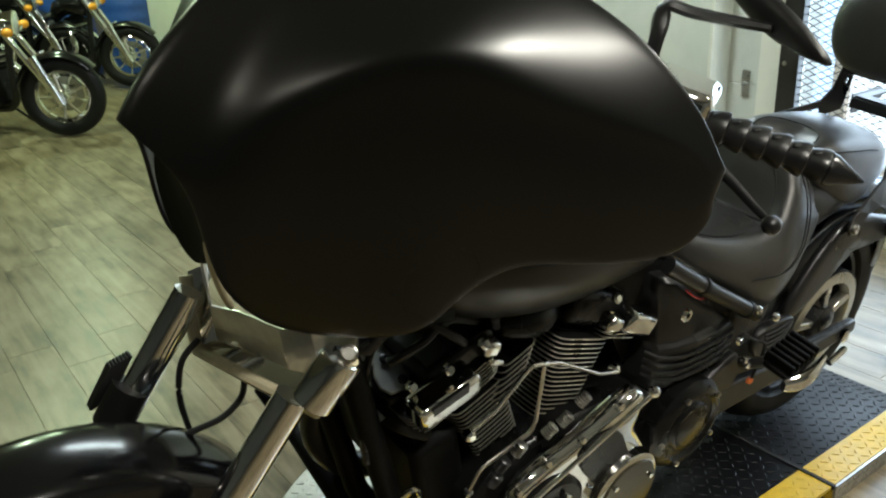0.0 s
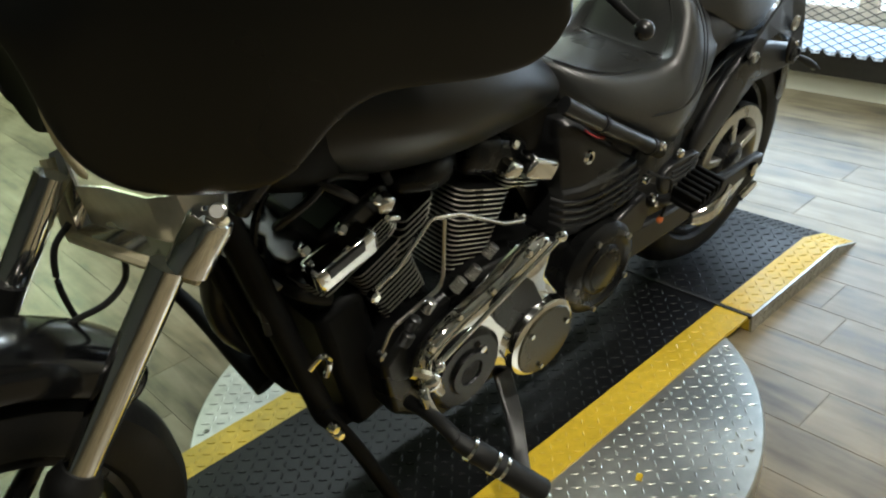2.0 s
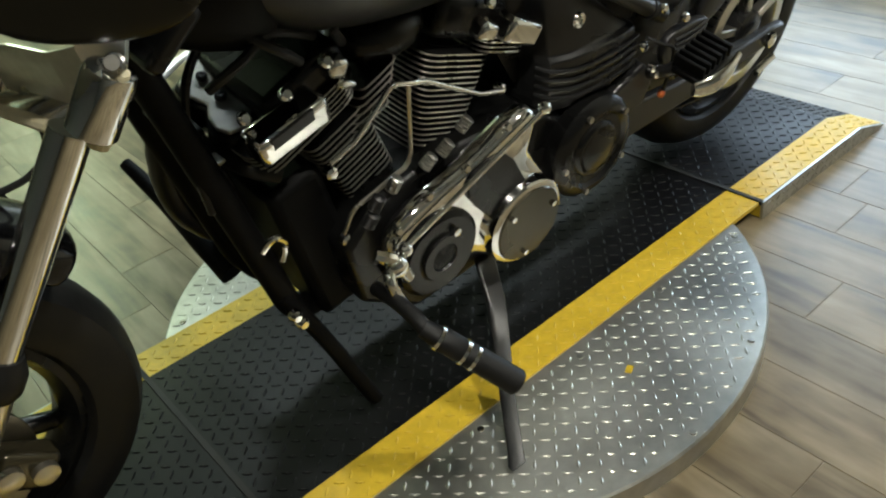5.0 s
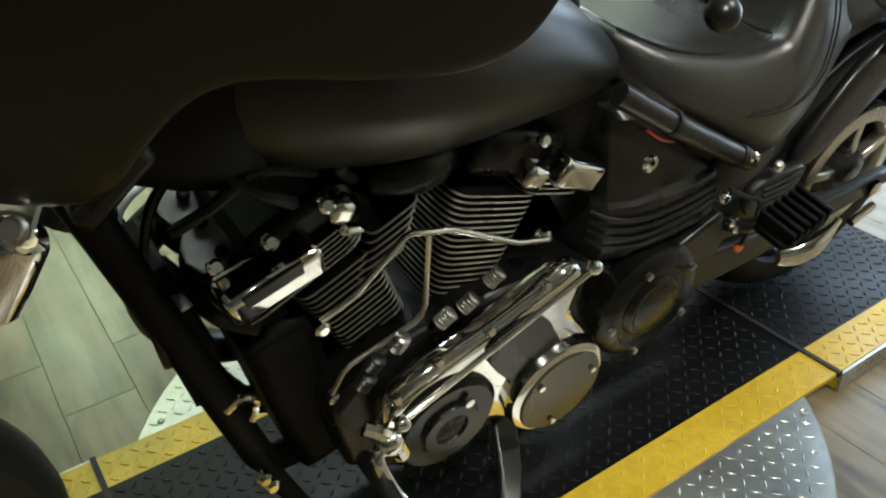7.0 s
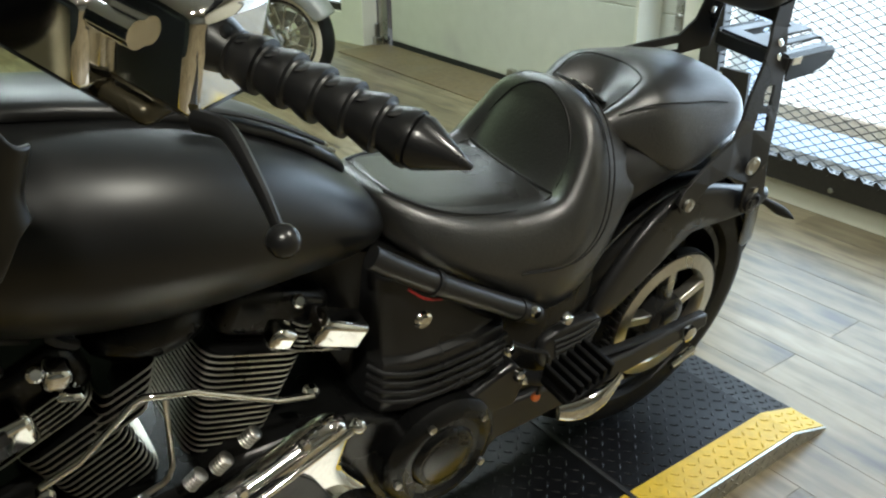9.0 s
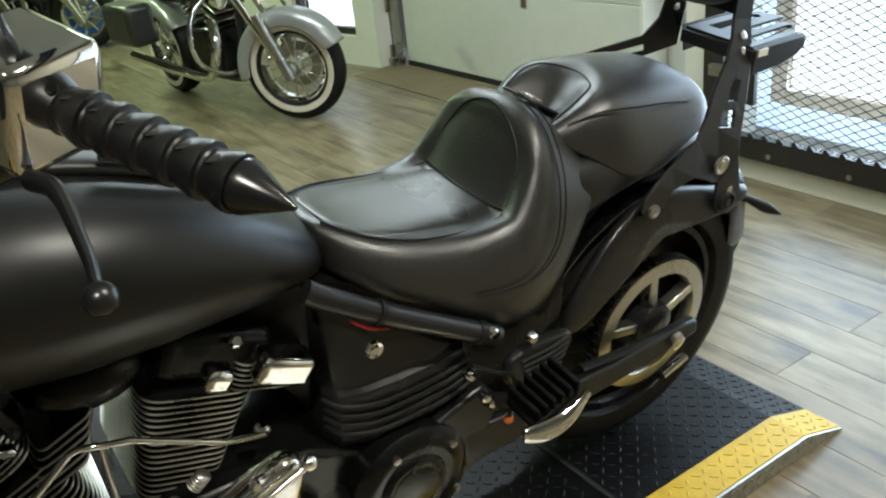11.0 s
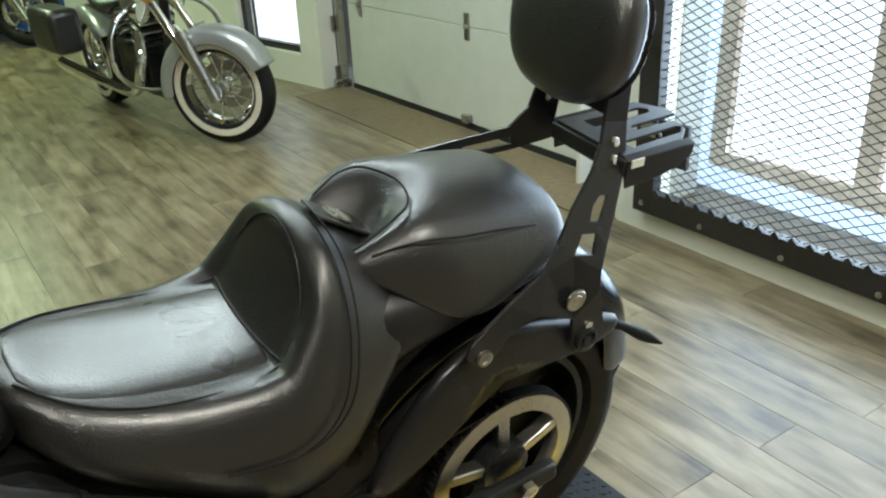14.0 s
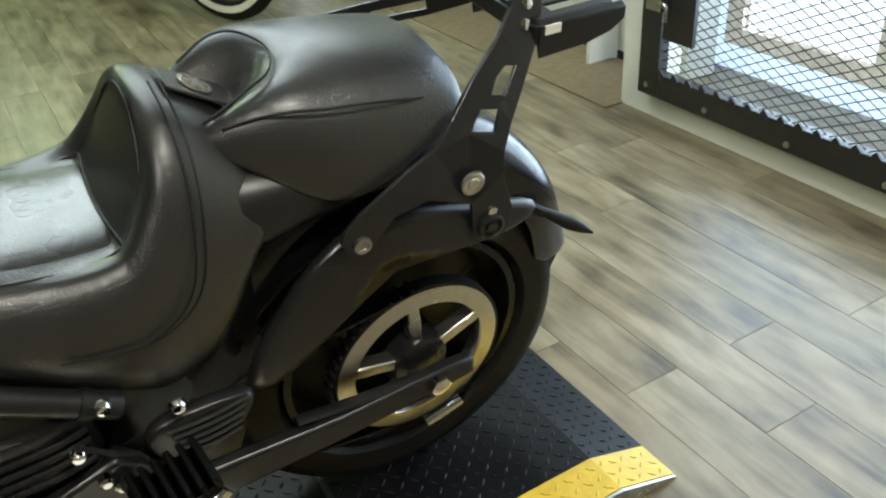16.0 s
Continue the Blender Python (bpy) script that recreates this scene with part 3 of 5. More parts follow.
# tank
def tank():
    half = []
    for u, hw, wt, wb in ((0.70, 0.06, 1.02, 0.90), (0.74, 0.12, 1.06, 0.86), (0.84, 0.18, 1.085, 0.825), (0.96, 0.205, 1.08, 0.80), (1.08, 0.20, 1.055, 0.788), (1.19, 0.172, 1.01, 0.782), (1.28, 0.148, 0.955, 0.776), (1.345, 0.125, 0.90, 0.778), (1.388, 0.098, 0.862, 0.785), (1.402, 0.06, 0.845, 0.795)):
        h = wt - wb
        half.append([(u, 0, wt), (u, -hw * 0.45, wt - 0.03 * h), (u, -hw * 0.8, wt - 0.16 * h), (u, -hw, wt - 0.42 * h), (u, -hw * 0.97, wt - 0.68 * h), (u, -hw * 0.72, wb + 0.06 * h), (u, -hw * 0.35, wb), (u, 0, wb)])
    return loft(mirrored(half))


part("tank", tank(), M_TANK, BIKE, "satin black fuel tank", subsurf=2)
half = []
for u, hw, w, h in ((0.86, 0.05, 1.09, 0.02), (0.90, 0.062, 1.103, 0.03), (1.05, 0.062, 1.078, 0.03), (1.18, 0.056, 1.033, 0.03), (1.28, 0.045, 0.978, 0.03), (1.345, 0.032, 0.922, 0.03), (1.362, 0.02, 0.902, 0.03)):
    half.append([(u, 0, w), (u, -hw * 0.8, w - 0.002), (u, -hw, w - 0.010), (u, -hw, w - h), (u, 0, w - h)])
console = part("console", loft(mirrored(half)), M_SATIN, BIKE, "black dash console along the tank", subsurf=1)
part("console_slot", tube([(1.12, -0.055, 1.055), (1.2, -0.052, 1.024), (1.27, -0.045, 0.984), (1.31, -0.035, 0.956)], 0.007, flat=0.5), M_SEAL, console)
for v in (-0.018, 0.004):
    part("console_screw", lathe([(0, 0.006), (0.003, 0.006), (0.005, 0)], (1.335, v, 0.93), (1.39, v, 1.0), 10), M_DULL, console)

# rider's seat
SEAT_NOSE = (
    (1.375, [(0, .868), (.020, .866), (.034, .862), (.042, .850), (.048, .825), (.046, .800)]),
    (1.40, [(0, .868), (.045, .866), (.065, .864), (.080, .850), (.092, .810), (.090, .785)]),
    (1.45, [(0, .842), (.075, .842), (.102, .842), (.126, .832), (.148, .790), (.150, .735)]),
    (1.53, [(0, .824), (.085, .824), (.118, .820), (.148, .812), (.172, .760), (.172, .690)]),
    (1.61, [(0, .812), (.090, .811), (.122, .804), (.156, .803), (.188, .735), (.190, .625)]),
)
SEAT_DISH = (
    (1.675, [(0, .806), (.090, .805), (.120, .796), (.156, .814), (.195, .745), (.198, .578)]),
    (1.700, [(0, .805), (.090, .804), (.118, .795), (.153, .826), (.194, .760), (.199, .566)]),
    (1.706, [(0, .806), (.089, .805), (.117, .797), (.152, .830), (.194, .764), (.199, .564)]),
    (1.722, [(0, .838), (.085, .830), (.112, .814), (.149, .848), (.192, .780), (.200, .560)]),
    (1.745, [(0, .893), (.080, .882), (.104, .862), (.140, .880), (.186, .804), (.200, .560)]),
    (1.760, [(0, .926), (.074, .912), (.098, .900), (.134, .905), (.180, .816), (.200, .564)]),
)
SEAT_REAR = (
    (1.768, [(0, .952), (.070, .944), (.098, .930), (.130, .914), (.178, .824), (.200, .570)]),
    (1.79, [(0, .964), (.065, .957), (.095, .943), (.126, .916), (.174, .830), (.198, .585)]),
    (1.825, [(0, .946), (.060, .940), (.090, .925), (.122, .898), (.166, .826), (.190, .640)]),
    (1.865, [(0, .915), (.055, .910), (.080, .900), (.115, .876), (.155, .822), (.178, .740)]),
    (1.90, [(0, .890), (.050, .888), (.075, .880), (.105, .858), (.145, .825), (.160, .795)]),
)
SEAT = SEAT_NOSE + SEAT_DISH + SEAT_REAR
half = [[(u, -v, w) for v, w in pts] + [(u, 0, pts[-1][1])] for u, pts in SEAT]
rider_seat = part("rider_seat", loft(mirrored(half)), M_LEATHER, BIKE, "black vinyl dished rider seat with stitched seams", subsurf=2)


M_INSERT = leather("worn_seat_insert", 0.29, 0.5, 0.2)
half = [[(u, 0, pts[0][1] + .002), (u, -pts[1][0] * .6, pts[0][1] + .002), (u, -pts[1][0], pts[1][1] + .002), (u, -pts[2][0] * .97, pts[2][1] - .001), (u, -pts[2][0] * .97, pts[2][1] - .010), (u, 0, pts[0][1] - .010)] for u, pts in SEAT[1:8]]
part("seat_insert", loft(mirrored(half)), M_INSERT, rider_seat, "worn shiny vinyl insert with fine cracks", subsurf=1)


def on_seat(u, v, lift=0.002):
    """A place on the seat's top by plain interpolation of its sections."""
    for (ua, a), (ub, b) in zip(SEAT, SEAT[1:]):
        if ua <= u <= ub:
            f = (u - ua) / (ub - ua)
            h = [np.interp(abs(v), [p[0] for p in s[:-1]], [p[1] for p in s[:-1]]) for s in (a, b)]
            return Vector((u, v, h[0] * (1 - f) + h[1] * f + lift))
    return Vector((u, v, 0.86))


def seam(pts, parent, r=0.0022, lift=0.001):
    return part("seam", tube([on_seat(u, v, lift) for u, v in pts], r, 6, 4), M_RUBBER, parent)


seam([(1.405, -.055), (1.46, -.100), (1.53, -.122), (1.61, -.126), (1.675, -.123), (1.712, -.118)], rider_seat)
seam([(1.405, .055), (1.46, .100), (1.53, .122), (1.61, .126), (1.675, .123), (1.712, .118)], rider_seat)
seam([(1.712, -.118), (1.705, -.06), (1.702, 0), (1.705, .06), (1.712, .118)], rider_seat, 0.003)
seam([(1.712, -.118), (1.735, -.112), (1.752, -.098), (1.764, -.06), (1.768, 0), (1.764, .06), (1.752, .098), (1.735, .112), (1.712, .118)], rider_seat)
for lift, k in ((0.004, 0.0), (0.004, 0.012)):
    pts = [(1.80 + k, -0.02, .963), (1.80 + k, -0.07, .952), (1.80 + k, -0.118, .918), (1.79 + k, -0.165, .848), (1.765 + k, -0.19, .76), (1.70 + k, -.198, .715), (1.60 + k, -.187, .72)]
    part("seam", tube(pts, 0.0016, 6, 5), M_RUBBER, rider_seat)

# passenger seat
PILL_FRONT = (
    (1.815, [(0, .872), (.045, .880), (.062, .900), (.078, .898), (.084, .882)]),
    (1.86, [(0, .868), (.048, .892), (.078, .928), (.106, .916), (.112, .886)]),
    (1.905, [(0, .880), (.048, .925), (.084, .955), (.130, .938), (.142, .852)]),
    (1.945, [(0, .940), (.048, .958), (.090, .964), (.142, .940), (.162, .828)]),
)
PILL_BACK = (
    (1.985, [(0, .970), (.048, .968), (.095, .956), (.148, .926), (.170, .808)]),
    (2.05, [(0, .966), (.052, .963), (.098, .948), (.148, .916), (.166, .812)]),
    (2.11, [(0, .955), (.052, .952), (.098, .938), (.142, .908), (.156, .842)]),
    (2.16, [(0, .942), (.052, .940), (.096, .932), (.134, .908), (.146, .850)]),
    (2.192, [(0, .930), (.050, .927), (.090, .918), (.124, .896), (.134, .850)]),
    (2.200, [(0, .918), (.048, .915), (.084, .907), (.114, .888), (.124, .850)]),
    (2.204, [(0, .885), (.040, .884), (.070, .880), (.095, .870), (.105, .852)]),
)
PILL = PILL_FRONT + PILL_BACK
half = [[(u, -v, w) for v, w in pts] + [(u, -pts[-1][0] * .985, pts[-1][1] - .006), (u, -pts[-1][0] * .9, pts[-1][1] - .009), (u, 0, pts[-1][1] - 0.01)] for u, pts in PILL]
pillion = part("passenger_seat", loft(mirrored(half)), M_LEATHER, BIKE, "black vinyl passenger seat with a scooped front", subsurf=2)
part("seam", tube([(1.86, -.098, .917), (1.905, -.122, .936), (1.945, -.136, .939), (1.985, -.142, .935), (2.05, -.142, .926), (2.11, -.134, .911), (2.16, -.118, .893), (2.19, -.095, .879)], 0.002, 6), M_RUBBER, pillion)
part("seam", tube([(1.82, -.065, .903), (1.86, -.077, .927), (1.905, -.080, .953), (1.94, -.062, .962), (1.962, 0, .962), (1.94, .062, .962), (1.905, .080, .953), (1.86, .077, .927)], 0.002, 6), M_RUBBER, pillion)
half = [[(u, 0, t), (u, -h * .8, t - .004), (u, -h, t - .04), (u, -h * 1.02, b + .03), (u, -h * .85, b), (u, 0, b)] for u, h, t, b in ((1.78, .15, .875, .70), (1.88, .158, .872, .745), (1.98, .155, .868, .765), (2.08, .145, .86, .775), (2.18, .125, .85, .785), (2.23, .10, .835, .79))]
part("tail_body", loft(mirrored(half)), M_SATIN, BIKE, "satin black tail section", subsurf=2)
half = [[(u, 0, t), (u, -h, t - .02), (u, -h, b + .02), (u, 0, b)] for u, h, t, b in ((1.24, .06, .82, .70), (1.40, .10, .80, .40), (1.60, .13, .72, .28), (1.78, .13, .70, .30), (1.86, .12, .74, .50))]
part("inner_body", loft(mirrored(half)), M_ENGINE, BIKE, "black inner body and battery box")
# strap tab with a round emblem
tab = part("tab", plate([(-.04, -.03), (.045, -.035), (.06, 0), (.045, .035), (-.04, .03)], 0, .006, place=lambda a, b, s: Vector((1.858 + a, b, .930 - a * 0.62 + s))), M_LEATHER, BIKE, bevel=0.002)
em = lathe([(0, 0.0235), (0.002, 0.0235), (0.002, 0.0195), (0, 0.0195)], (1.860, 0, .9335), (1.860 + .62, 0, .9335 + 1), 28)
for k in range(3):
    a = k * math.pi / 3
    q = Vector((1, 0, -.62)).normalized() * math.cos(a) + Vector((0, 1, 0)) * math.sin(a)
    c = Vector((1.861, 0, .9345))
    rod(c - q * .02, c + q * .02, .0035, seg=6, bm=em)
part("emblem", em, M_ALLOY, tab, "round silver emblem")

# frame tube beneath the seat
for v in (-1, 1):
    fr = part("frame_tube", tube([(1.325, v * .155, .826), (1.36, v * .165, .802), (1.452, v * .179, .742), (1.53, v * .185, .694), (1.645, v * .190, .622)], 0.0185, 14), M_SATIN, BIKE)
    part("collar", rod((1.424, v * .176, .761), (1.432, v * .177, .756), .021), M_RUBBER, fr)
    part("collar", rod((1.600, v * .188, .650), (1.615, v * .1885, .641), .021), M_RUBBER, fr)
part("red_wire", tube([(1.385, -.168, .756), (1.41, -.178, .736), (1.445, -.176, .720)], .0024, 6), M_RED, BIKE)
for u, w, v in ((1.626, .645, -.213), (1.712, .596, -.213), (1.58, .578, -.213)):
    part("bolt", lathe([(0, .012), (.006, .012), (.012, .008), (.013, 0)], (u, v + .012, w), (u, -1, w), 14), M_CHROME, BIKE)

# side cover with ribs
def puffy(outline, v, depth, inset, material, name, label="", parent=BIKE, sub=2):
    cu = sum(p[0] for p in outline) / len(outline)
    cw = sum(p[1] for p in outline) / len(outline)
    s = -1 if v < 0 else 1
    rings = []
    for k, dv in ((1.0, 0), (1.0, depth * .55), (1 - inset * .35, depth * .9), (1 - inset, depth), (0.25, depth * 1.03)):
        rings.append([(cu + (u - cu) * k, v + s * dv, cw + (w - cw) * k) for u, w in outline])
    return part(name, loft(rings), material, parent, label, subsurf=sub)


def dense(pts, n=2):
    return [(p.x, p.y) for p in smooth_path([(a, b, 0) for a, b in pts], n, True)]


slices = []
for w, u0, u1, v in ((.768, 1.356, 1.392, .120), (.755, 1.352, 1.41, .138), (.70, 1.350, 1.478, .151), (.64, 1.348, 1.552, .160), (.614, 1.346, 1.590, .164), (.604, 1.344, 1.606, .176), (.52, 1.342, 1.615, .180), (.492, 1.345, 1.60, .168), (.475, 1.36, 1.56, .13)):
    n = u1 - u0
    slices.append([(u0, -.05, w), (u0, -v * .72, w), (u0 + .06 * n, -v * .88, w), (u0 + .22 * n, -v * .97, w), (u0 + .45 * n, -v, w), (u0 + .75 * n, -v, w), (u1 - .05 * n, -v * .96, w), (u1, -v * .85, w), (u1, -.05, w)])
airbox = part("side_cover", loft(slices), M_SATIN, BIKE, "satin black ribbed engine side cover", bevel=.004)
for k in range(4):
    z = .582 - k * .0195
    part("rib", tube([(1.344, -.130, z + .010), (1.360, -.157, z + .006), (1.40, -.174, z), (1.45, -.1795, z - .004), (1.55, -.1795, z - .002), (1.60, -.173, z + .003)], .0048, 8, 4), M_SATIN, airbox)
part("button", lathe([(0, .0165), (.004, .017), (.008, .0145), (.006, .0095), (.009, .0065), (.009, 0)], (1.428, -.152, .672), (1.428, -1, .69), 20), M_CHROME, airbox)

# grooved panel and fender strut
panel = puffy([(1.655, .56), (1.70, .575), (1.80, .57), (1.825, .555), (1.80, .50), (1.72, .475), (1.665, .49)], -.175, .03, .12, M_SATIN, "rear_side_cover", "satin black cover with grooves")
for k in range(5):
    part("groove", tube([(1.69 + k * .004, -.207, .553 - k * .014), (1.75, -.2085, .554 - k * .014), (1.805 - k * .004, -.2055, .560 - k * .014)], .0032, 6), M_SEAL, panel)
for v in (-1, 1):
    o = [(1.80, .53), (1.84, .60), (1.90, .69), (1.97, .755), (2.05, .765), (2.14, .745), (2.22, .715), (2.30, .70), (2.325, .68), (2.30, .655), (2.20, .655), (2.10, .69), (2.03, .70), (1.97, .665), (1.90, .585), (1.85, .50)]
    puffy(dense(o, 1), v * .145, .035, .12, M_SATIN, "fender_strut", "satin black fender strut", sub=1)

# rear fender
AX = Vector((2.125, 0, .375))
rings = []
for k in range(19):
    a = radians(16 + k * 7.6)
    hw = .118 if k > 3 else .095 + .006 * k
    R = .375 + .075 * min(1, max(0, (16 + k * 7.6 - 28) / 45))
    rings.append([Vector((AX.x + (R - e) * math.cos(a), v, AX.z + (R - e) * math.sin(a))) for v, e in ((-hw, .10), (-hw, .05), (-hw * .9, .018), (-hw * .5, .002), (0, 0), (hw * .5, .002), (hw * .9, .018), (hw, .05), (hw, .10))])
part("rear_fender", loft(rings, closed=False), M_PAINT, BIKE, "gloss black rear fender", subsurf=1, solid=.006)

# rear wheel
rear = empty("rear_wheel", parent=BIKE)
W_R = .345
part("tyre", lathe([(-.07, .235), (-.095, .25), (-.103, .28), (-.098, .305), (-.075, .325), (-.04, W_R - .002), (0, W_R), (.04, W_R - .002), (.075, .325), (.098, .305), (.103, .28), (.095, .25), (.07, .235)], (AX.x, 0, AX.z), (AX.x, 1, AX.z), 72, ring=True), M_RUBBER, rear)
# Added disc that makes the view through the spokes dark.
part("dark_spoke_backing", lathe([(-.03, 0), (-.03, .05), (-.012, .21), (.012, .21), (.03, .05), (.03, 0)], (AX.x, 0, AX.z), (AX.x, 1, AX.z), 40), M_ENGINE, rear)
rim = part("rim", lathe([(-.075, .240), (-.085, .235), (-.085, .222), (-.05, .205), (.05, .205), (.085, .222), (.085, .235), (.075, .24)], (AX.x, 0, AX.z), (AX.x, 1, AX.z), 64, ring=True), M_ENGINE, rear)
part("hub", lathe([(-.14, 0), (-.14, .03), (-.12, .045), (-.1, .06), (.1, .06), (.12, .04), (.12, 0)], (AX.x, 0, AX.z), (AX.x, 1, AX.z), 32), M_SATIN, rear)
for k in range(5):
    a = radians(20 + 72 * k)
    part("wheel_spoke", rod((AX.x + .05 * math.cos(a), 0, AX.z + .05 * math.sin(a)), (AX.x + .21 * math.cos(a), 0, AX.z + .21 * math.sin(a)), .024, .018, 10), M_ENGINE, rear)
pulley = part("pulley", lathe([(-.105, .158), (-.132, .158), (-.133, .153), (-.134, .126), (-.128, .123), (-.105, .123)], (AX.x, 0, AX.z + .015), (AX.x, 1, AX.z + .015), 72, ring=True), M_ALLOY, rear, "machined alloy belt pulley ring")
for k in range(5):
    a = radians(24 + 72 * k)
    c = Vector((AX.x, -.118, AX.z + .015))
    q = Vector((math.cos(a), 0, math.sin(a)))
    m, l = axis_matrix(c + q * .04, c + q * .128)
    part("pulley_spoke", box((.030, .022, l), m), M_ALLOY, pulley, bevel=.004)
part("pulley_hub", lathe([(-.145, 0), (-.145, .03), (-.138, .05), (-.115, .055), (-.10, .055)], (AX.x, 0, AX.z + .015), (AX.x, 1, AX.z + .015), 32), M_SATIN, pulley)
# belt
PF = Vector((1.465, 0, .39))
bp = []
for k in range(25):
    a = radians(90 - 180 * k / 24)
    bp.append((AX.x + .162 * math.cos(a), AX.z + .015 + .162 * math.sin(a)))
for k in range(13):
    a = radians(270 - 180 * k / 12)
    bp.append((PF.x + .06 * math.cos(a), PF.z + .06 * math.sin(a)))
rings = []
for k, (u, w) in enumerate(bp):
    c = AX if k < 25 else PF
    n = Vector((u - c.x, 0, w - c.z)).normalized()
    rings.append([Vector((u, -.106, w)) + n * .002, Vector((u, -.131, w)) + n * .002, Vector((u, -.131, w)) - n * .003, Vector((u, -.106, w)) - n * .003])
rings.append([p.copy() for p in rings[0]])
part("drive_belt", loft(rings, caps=False), M_RUBBER, BIKE)
teeth = bmesh.new()
for k in range(16):
    a = radians(95 + 7 * k)
    box((.005, .026, .006), Matrix.Translation((AX.x + .167 * math.cos(a), -.118, AX.z + .015 + .167 * math.sin(a))) @ pose(0, 0, 0, 0, 90 - math.degrees(a)), teeth)
part("belt_teeth", teeth, M_RUBBER, BIKE)["kind"] = "stuff"
# swingarm
for v in (-1, 1):
    sw = part("swingarm", loft([[(u, v * .165, w + h), (u, v * .19, w + h), (u, v * .195, w - h), (u, v * .165, w - h)] for u, w, h in ((1.58, .385, .04), (1.75, .378, .032), (1.95, .376, .024), (2.15, .39, .02), (2.20, .392, .015))]), M_SATIN, BIKE, bevel=.006)
    part("axle_nut", lathe([(0, .02), (.012, .02), (.016, .012), (.016, 0)], (AX.x, v * .195, AX.z + .015), (AX.x, v, AX.z + .015), 6), M_CHROME, sw)
part("belt_guard", tube([(1.88, -.168, .415), (2.0, -.172, .405), (2.2, -.176, .40)], .012, 8, flat=.5), M_RUBBER, BIKE)
part("adjuster", rod((2.10, -.197, .305), (2.17, -.197, .325), .010), M_CHROME, BIKE)

# ---------- the motorcycle: engine ----------
engine = empty("engine", parent=BIKE)
CR = Vector((1.03, 0, .37))


def fin_outline(c, ax, hu, hv, n=32):
    """A rounded square fin round the cylinder's axis ax at c."""
    side = Vector((ax.z, 0, -ax.x))
    out = []
    for k in range(n):
        a = 2 * math.pi * k / n
        ca, sa = math.cos(a), math.sin(a)
        out.append(c + side * hu * math.copysign(abs(ca) ** .28, ca) + Vector((0, 1, 0)) * hv * math.copysign(abs(sa) ** .28, sa))
    return out


def cylinder(base, tip, sizes, name):
    base, tip = Vector(base), Vector(tip)
    ax = (tip - base).normalized()
    cyl = part(name, loft([fin_outline(base + (tip - base) * f, ax, .052, .085) for f in (0, 1)]), M_ENGINE, engine, "black finned engine cylinder")
    n = len(sizes)
    for k, (hu, hv, bright) in enumerate(sizes):
        c = base + (tip - base) * ((k + .5) / n)
        o = fin_outline(c, ax, hu, hv)
        part("fin", loft([[p - ax * .0016 for p in o], [p + ax * .0016 for p in o]]), M_ENGINE, cyl)
        if bright:
            part("polished_edge", tube(fin_outline(c, ax, hu + .0005, hv + .0005), .0019, 6, 1, closed=True), M_ALLOY, cyl)
    return cyl


# front cylinder leans forward, rear one back
cylinder((.975, 0, .47), (.895, 0, .655), [(.055 + .0006 * k, .112, True) for k in range(17)], "front_cylinder")
cylinder((1.085, 0, .47), (1.165, 0, .69), [(.052 + .0016 * k, .118, True) for k in range(22)], "rear_cylinder")


def head(c, ang, size, name):
    h = part(name, box(size, Matrix.Translation(c) @ pose(0, 0, 0, 0, ang, 0)), M_ENGINE, engine, "black cylinder head", bevel=.018)
    return h


fh = head((.86, 0, .735), -24, (.16, .22, .09), "front_head")
rh = head((1.20, 0, .735), 22, (.17, .22, .08), "rear_head")
# head fins with bright edges
for k in range(6):
    for c0, ax, hu in ((Vector((.845, 0, .665 + .002)), Vector((-.40, 0, .916)), .105), (Vector((1.262, 0, .655)), Vector((.34, 0, .94)), .062)):
        c = c0 + ax * (.0088 * k)
        o = fin_outline(c, ax, hu, .122)
        par = fh if c0.x < 1 else rh
        part("fin", loft([[p - ax * .003 for p in o], [p + ax * .003 for p in o]]), M_ENGINE, par)
        part("polished_edge", tube(fin_outline(c, ax, hu + .0005, .1225), .0016, 6, 1, closed=True), M_ALLOY, par)
for k in range(6):
    ax = Vector((-.40, 0, .916))
    c = Vector((.965, 0, .645)) + ax * (.0105 * k) + Vector((.008 * k, 0, .005 * k))
    o = fin_outline(c, ax, .045, .118)
    part("fin", loft([[p - ax * .003 for p in o], [p + ax * .003 for p in o]]), M_ENGINE, fh)
    part("polished_edge", tube(fin_outline(c, ax, .0455, .1185), .0018, 6, 1, closed=True), M_ALLOY, fh)


def chrome_box(c, size, rot, parent, name="rocker_cover"):
    return part(name, box(size, Matrix.Translation(c) @ pose(0, 0, 0, *rot)), M_CHROME, parent, "chrome rocker box cover", bevel=.010)


chrome_box((.795, -.130, .712), (.135, .055, .052), (8, -12, 4), fh)
# Dark bar laid on the chrome stands for the dark stripe reflected in it.
part("reflected_stripe", box((.085, .006, .026), Matrix.Translation((.790, -.157, .722)) @ pose(0, 0, 0, 8, -12, 4)), M_ENGINE, fh, bevel=.003)
chrome_box((.898, -.12, .772), (.035, .04, .034), (6, 20, 0), fh)
chrome_box((.908, -.13, .74), (.035, .022, .014), (6, 20, 0), fh)
chrome_box((1.282, -.135, .700), (.088, .052, .050), (8, 25, 0), rh)
chrome_box((1.180, -.155, .742), (.040, .040, .036), (8, 25, 0), rh)
for u, w, v in ((.875, .79, -.13), (.80, .765, -.13), (1.225, .762, -.12), (.735, .745, -.115)):
    part("head_bolt", lathe([(0, .011), (.008, .011), (.012, .007), (.012, 0)], (u, v, w), (u, v - .9, w + .5), 8), M_CHROME, engine)
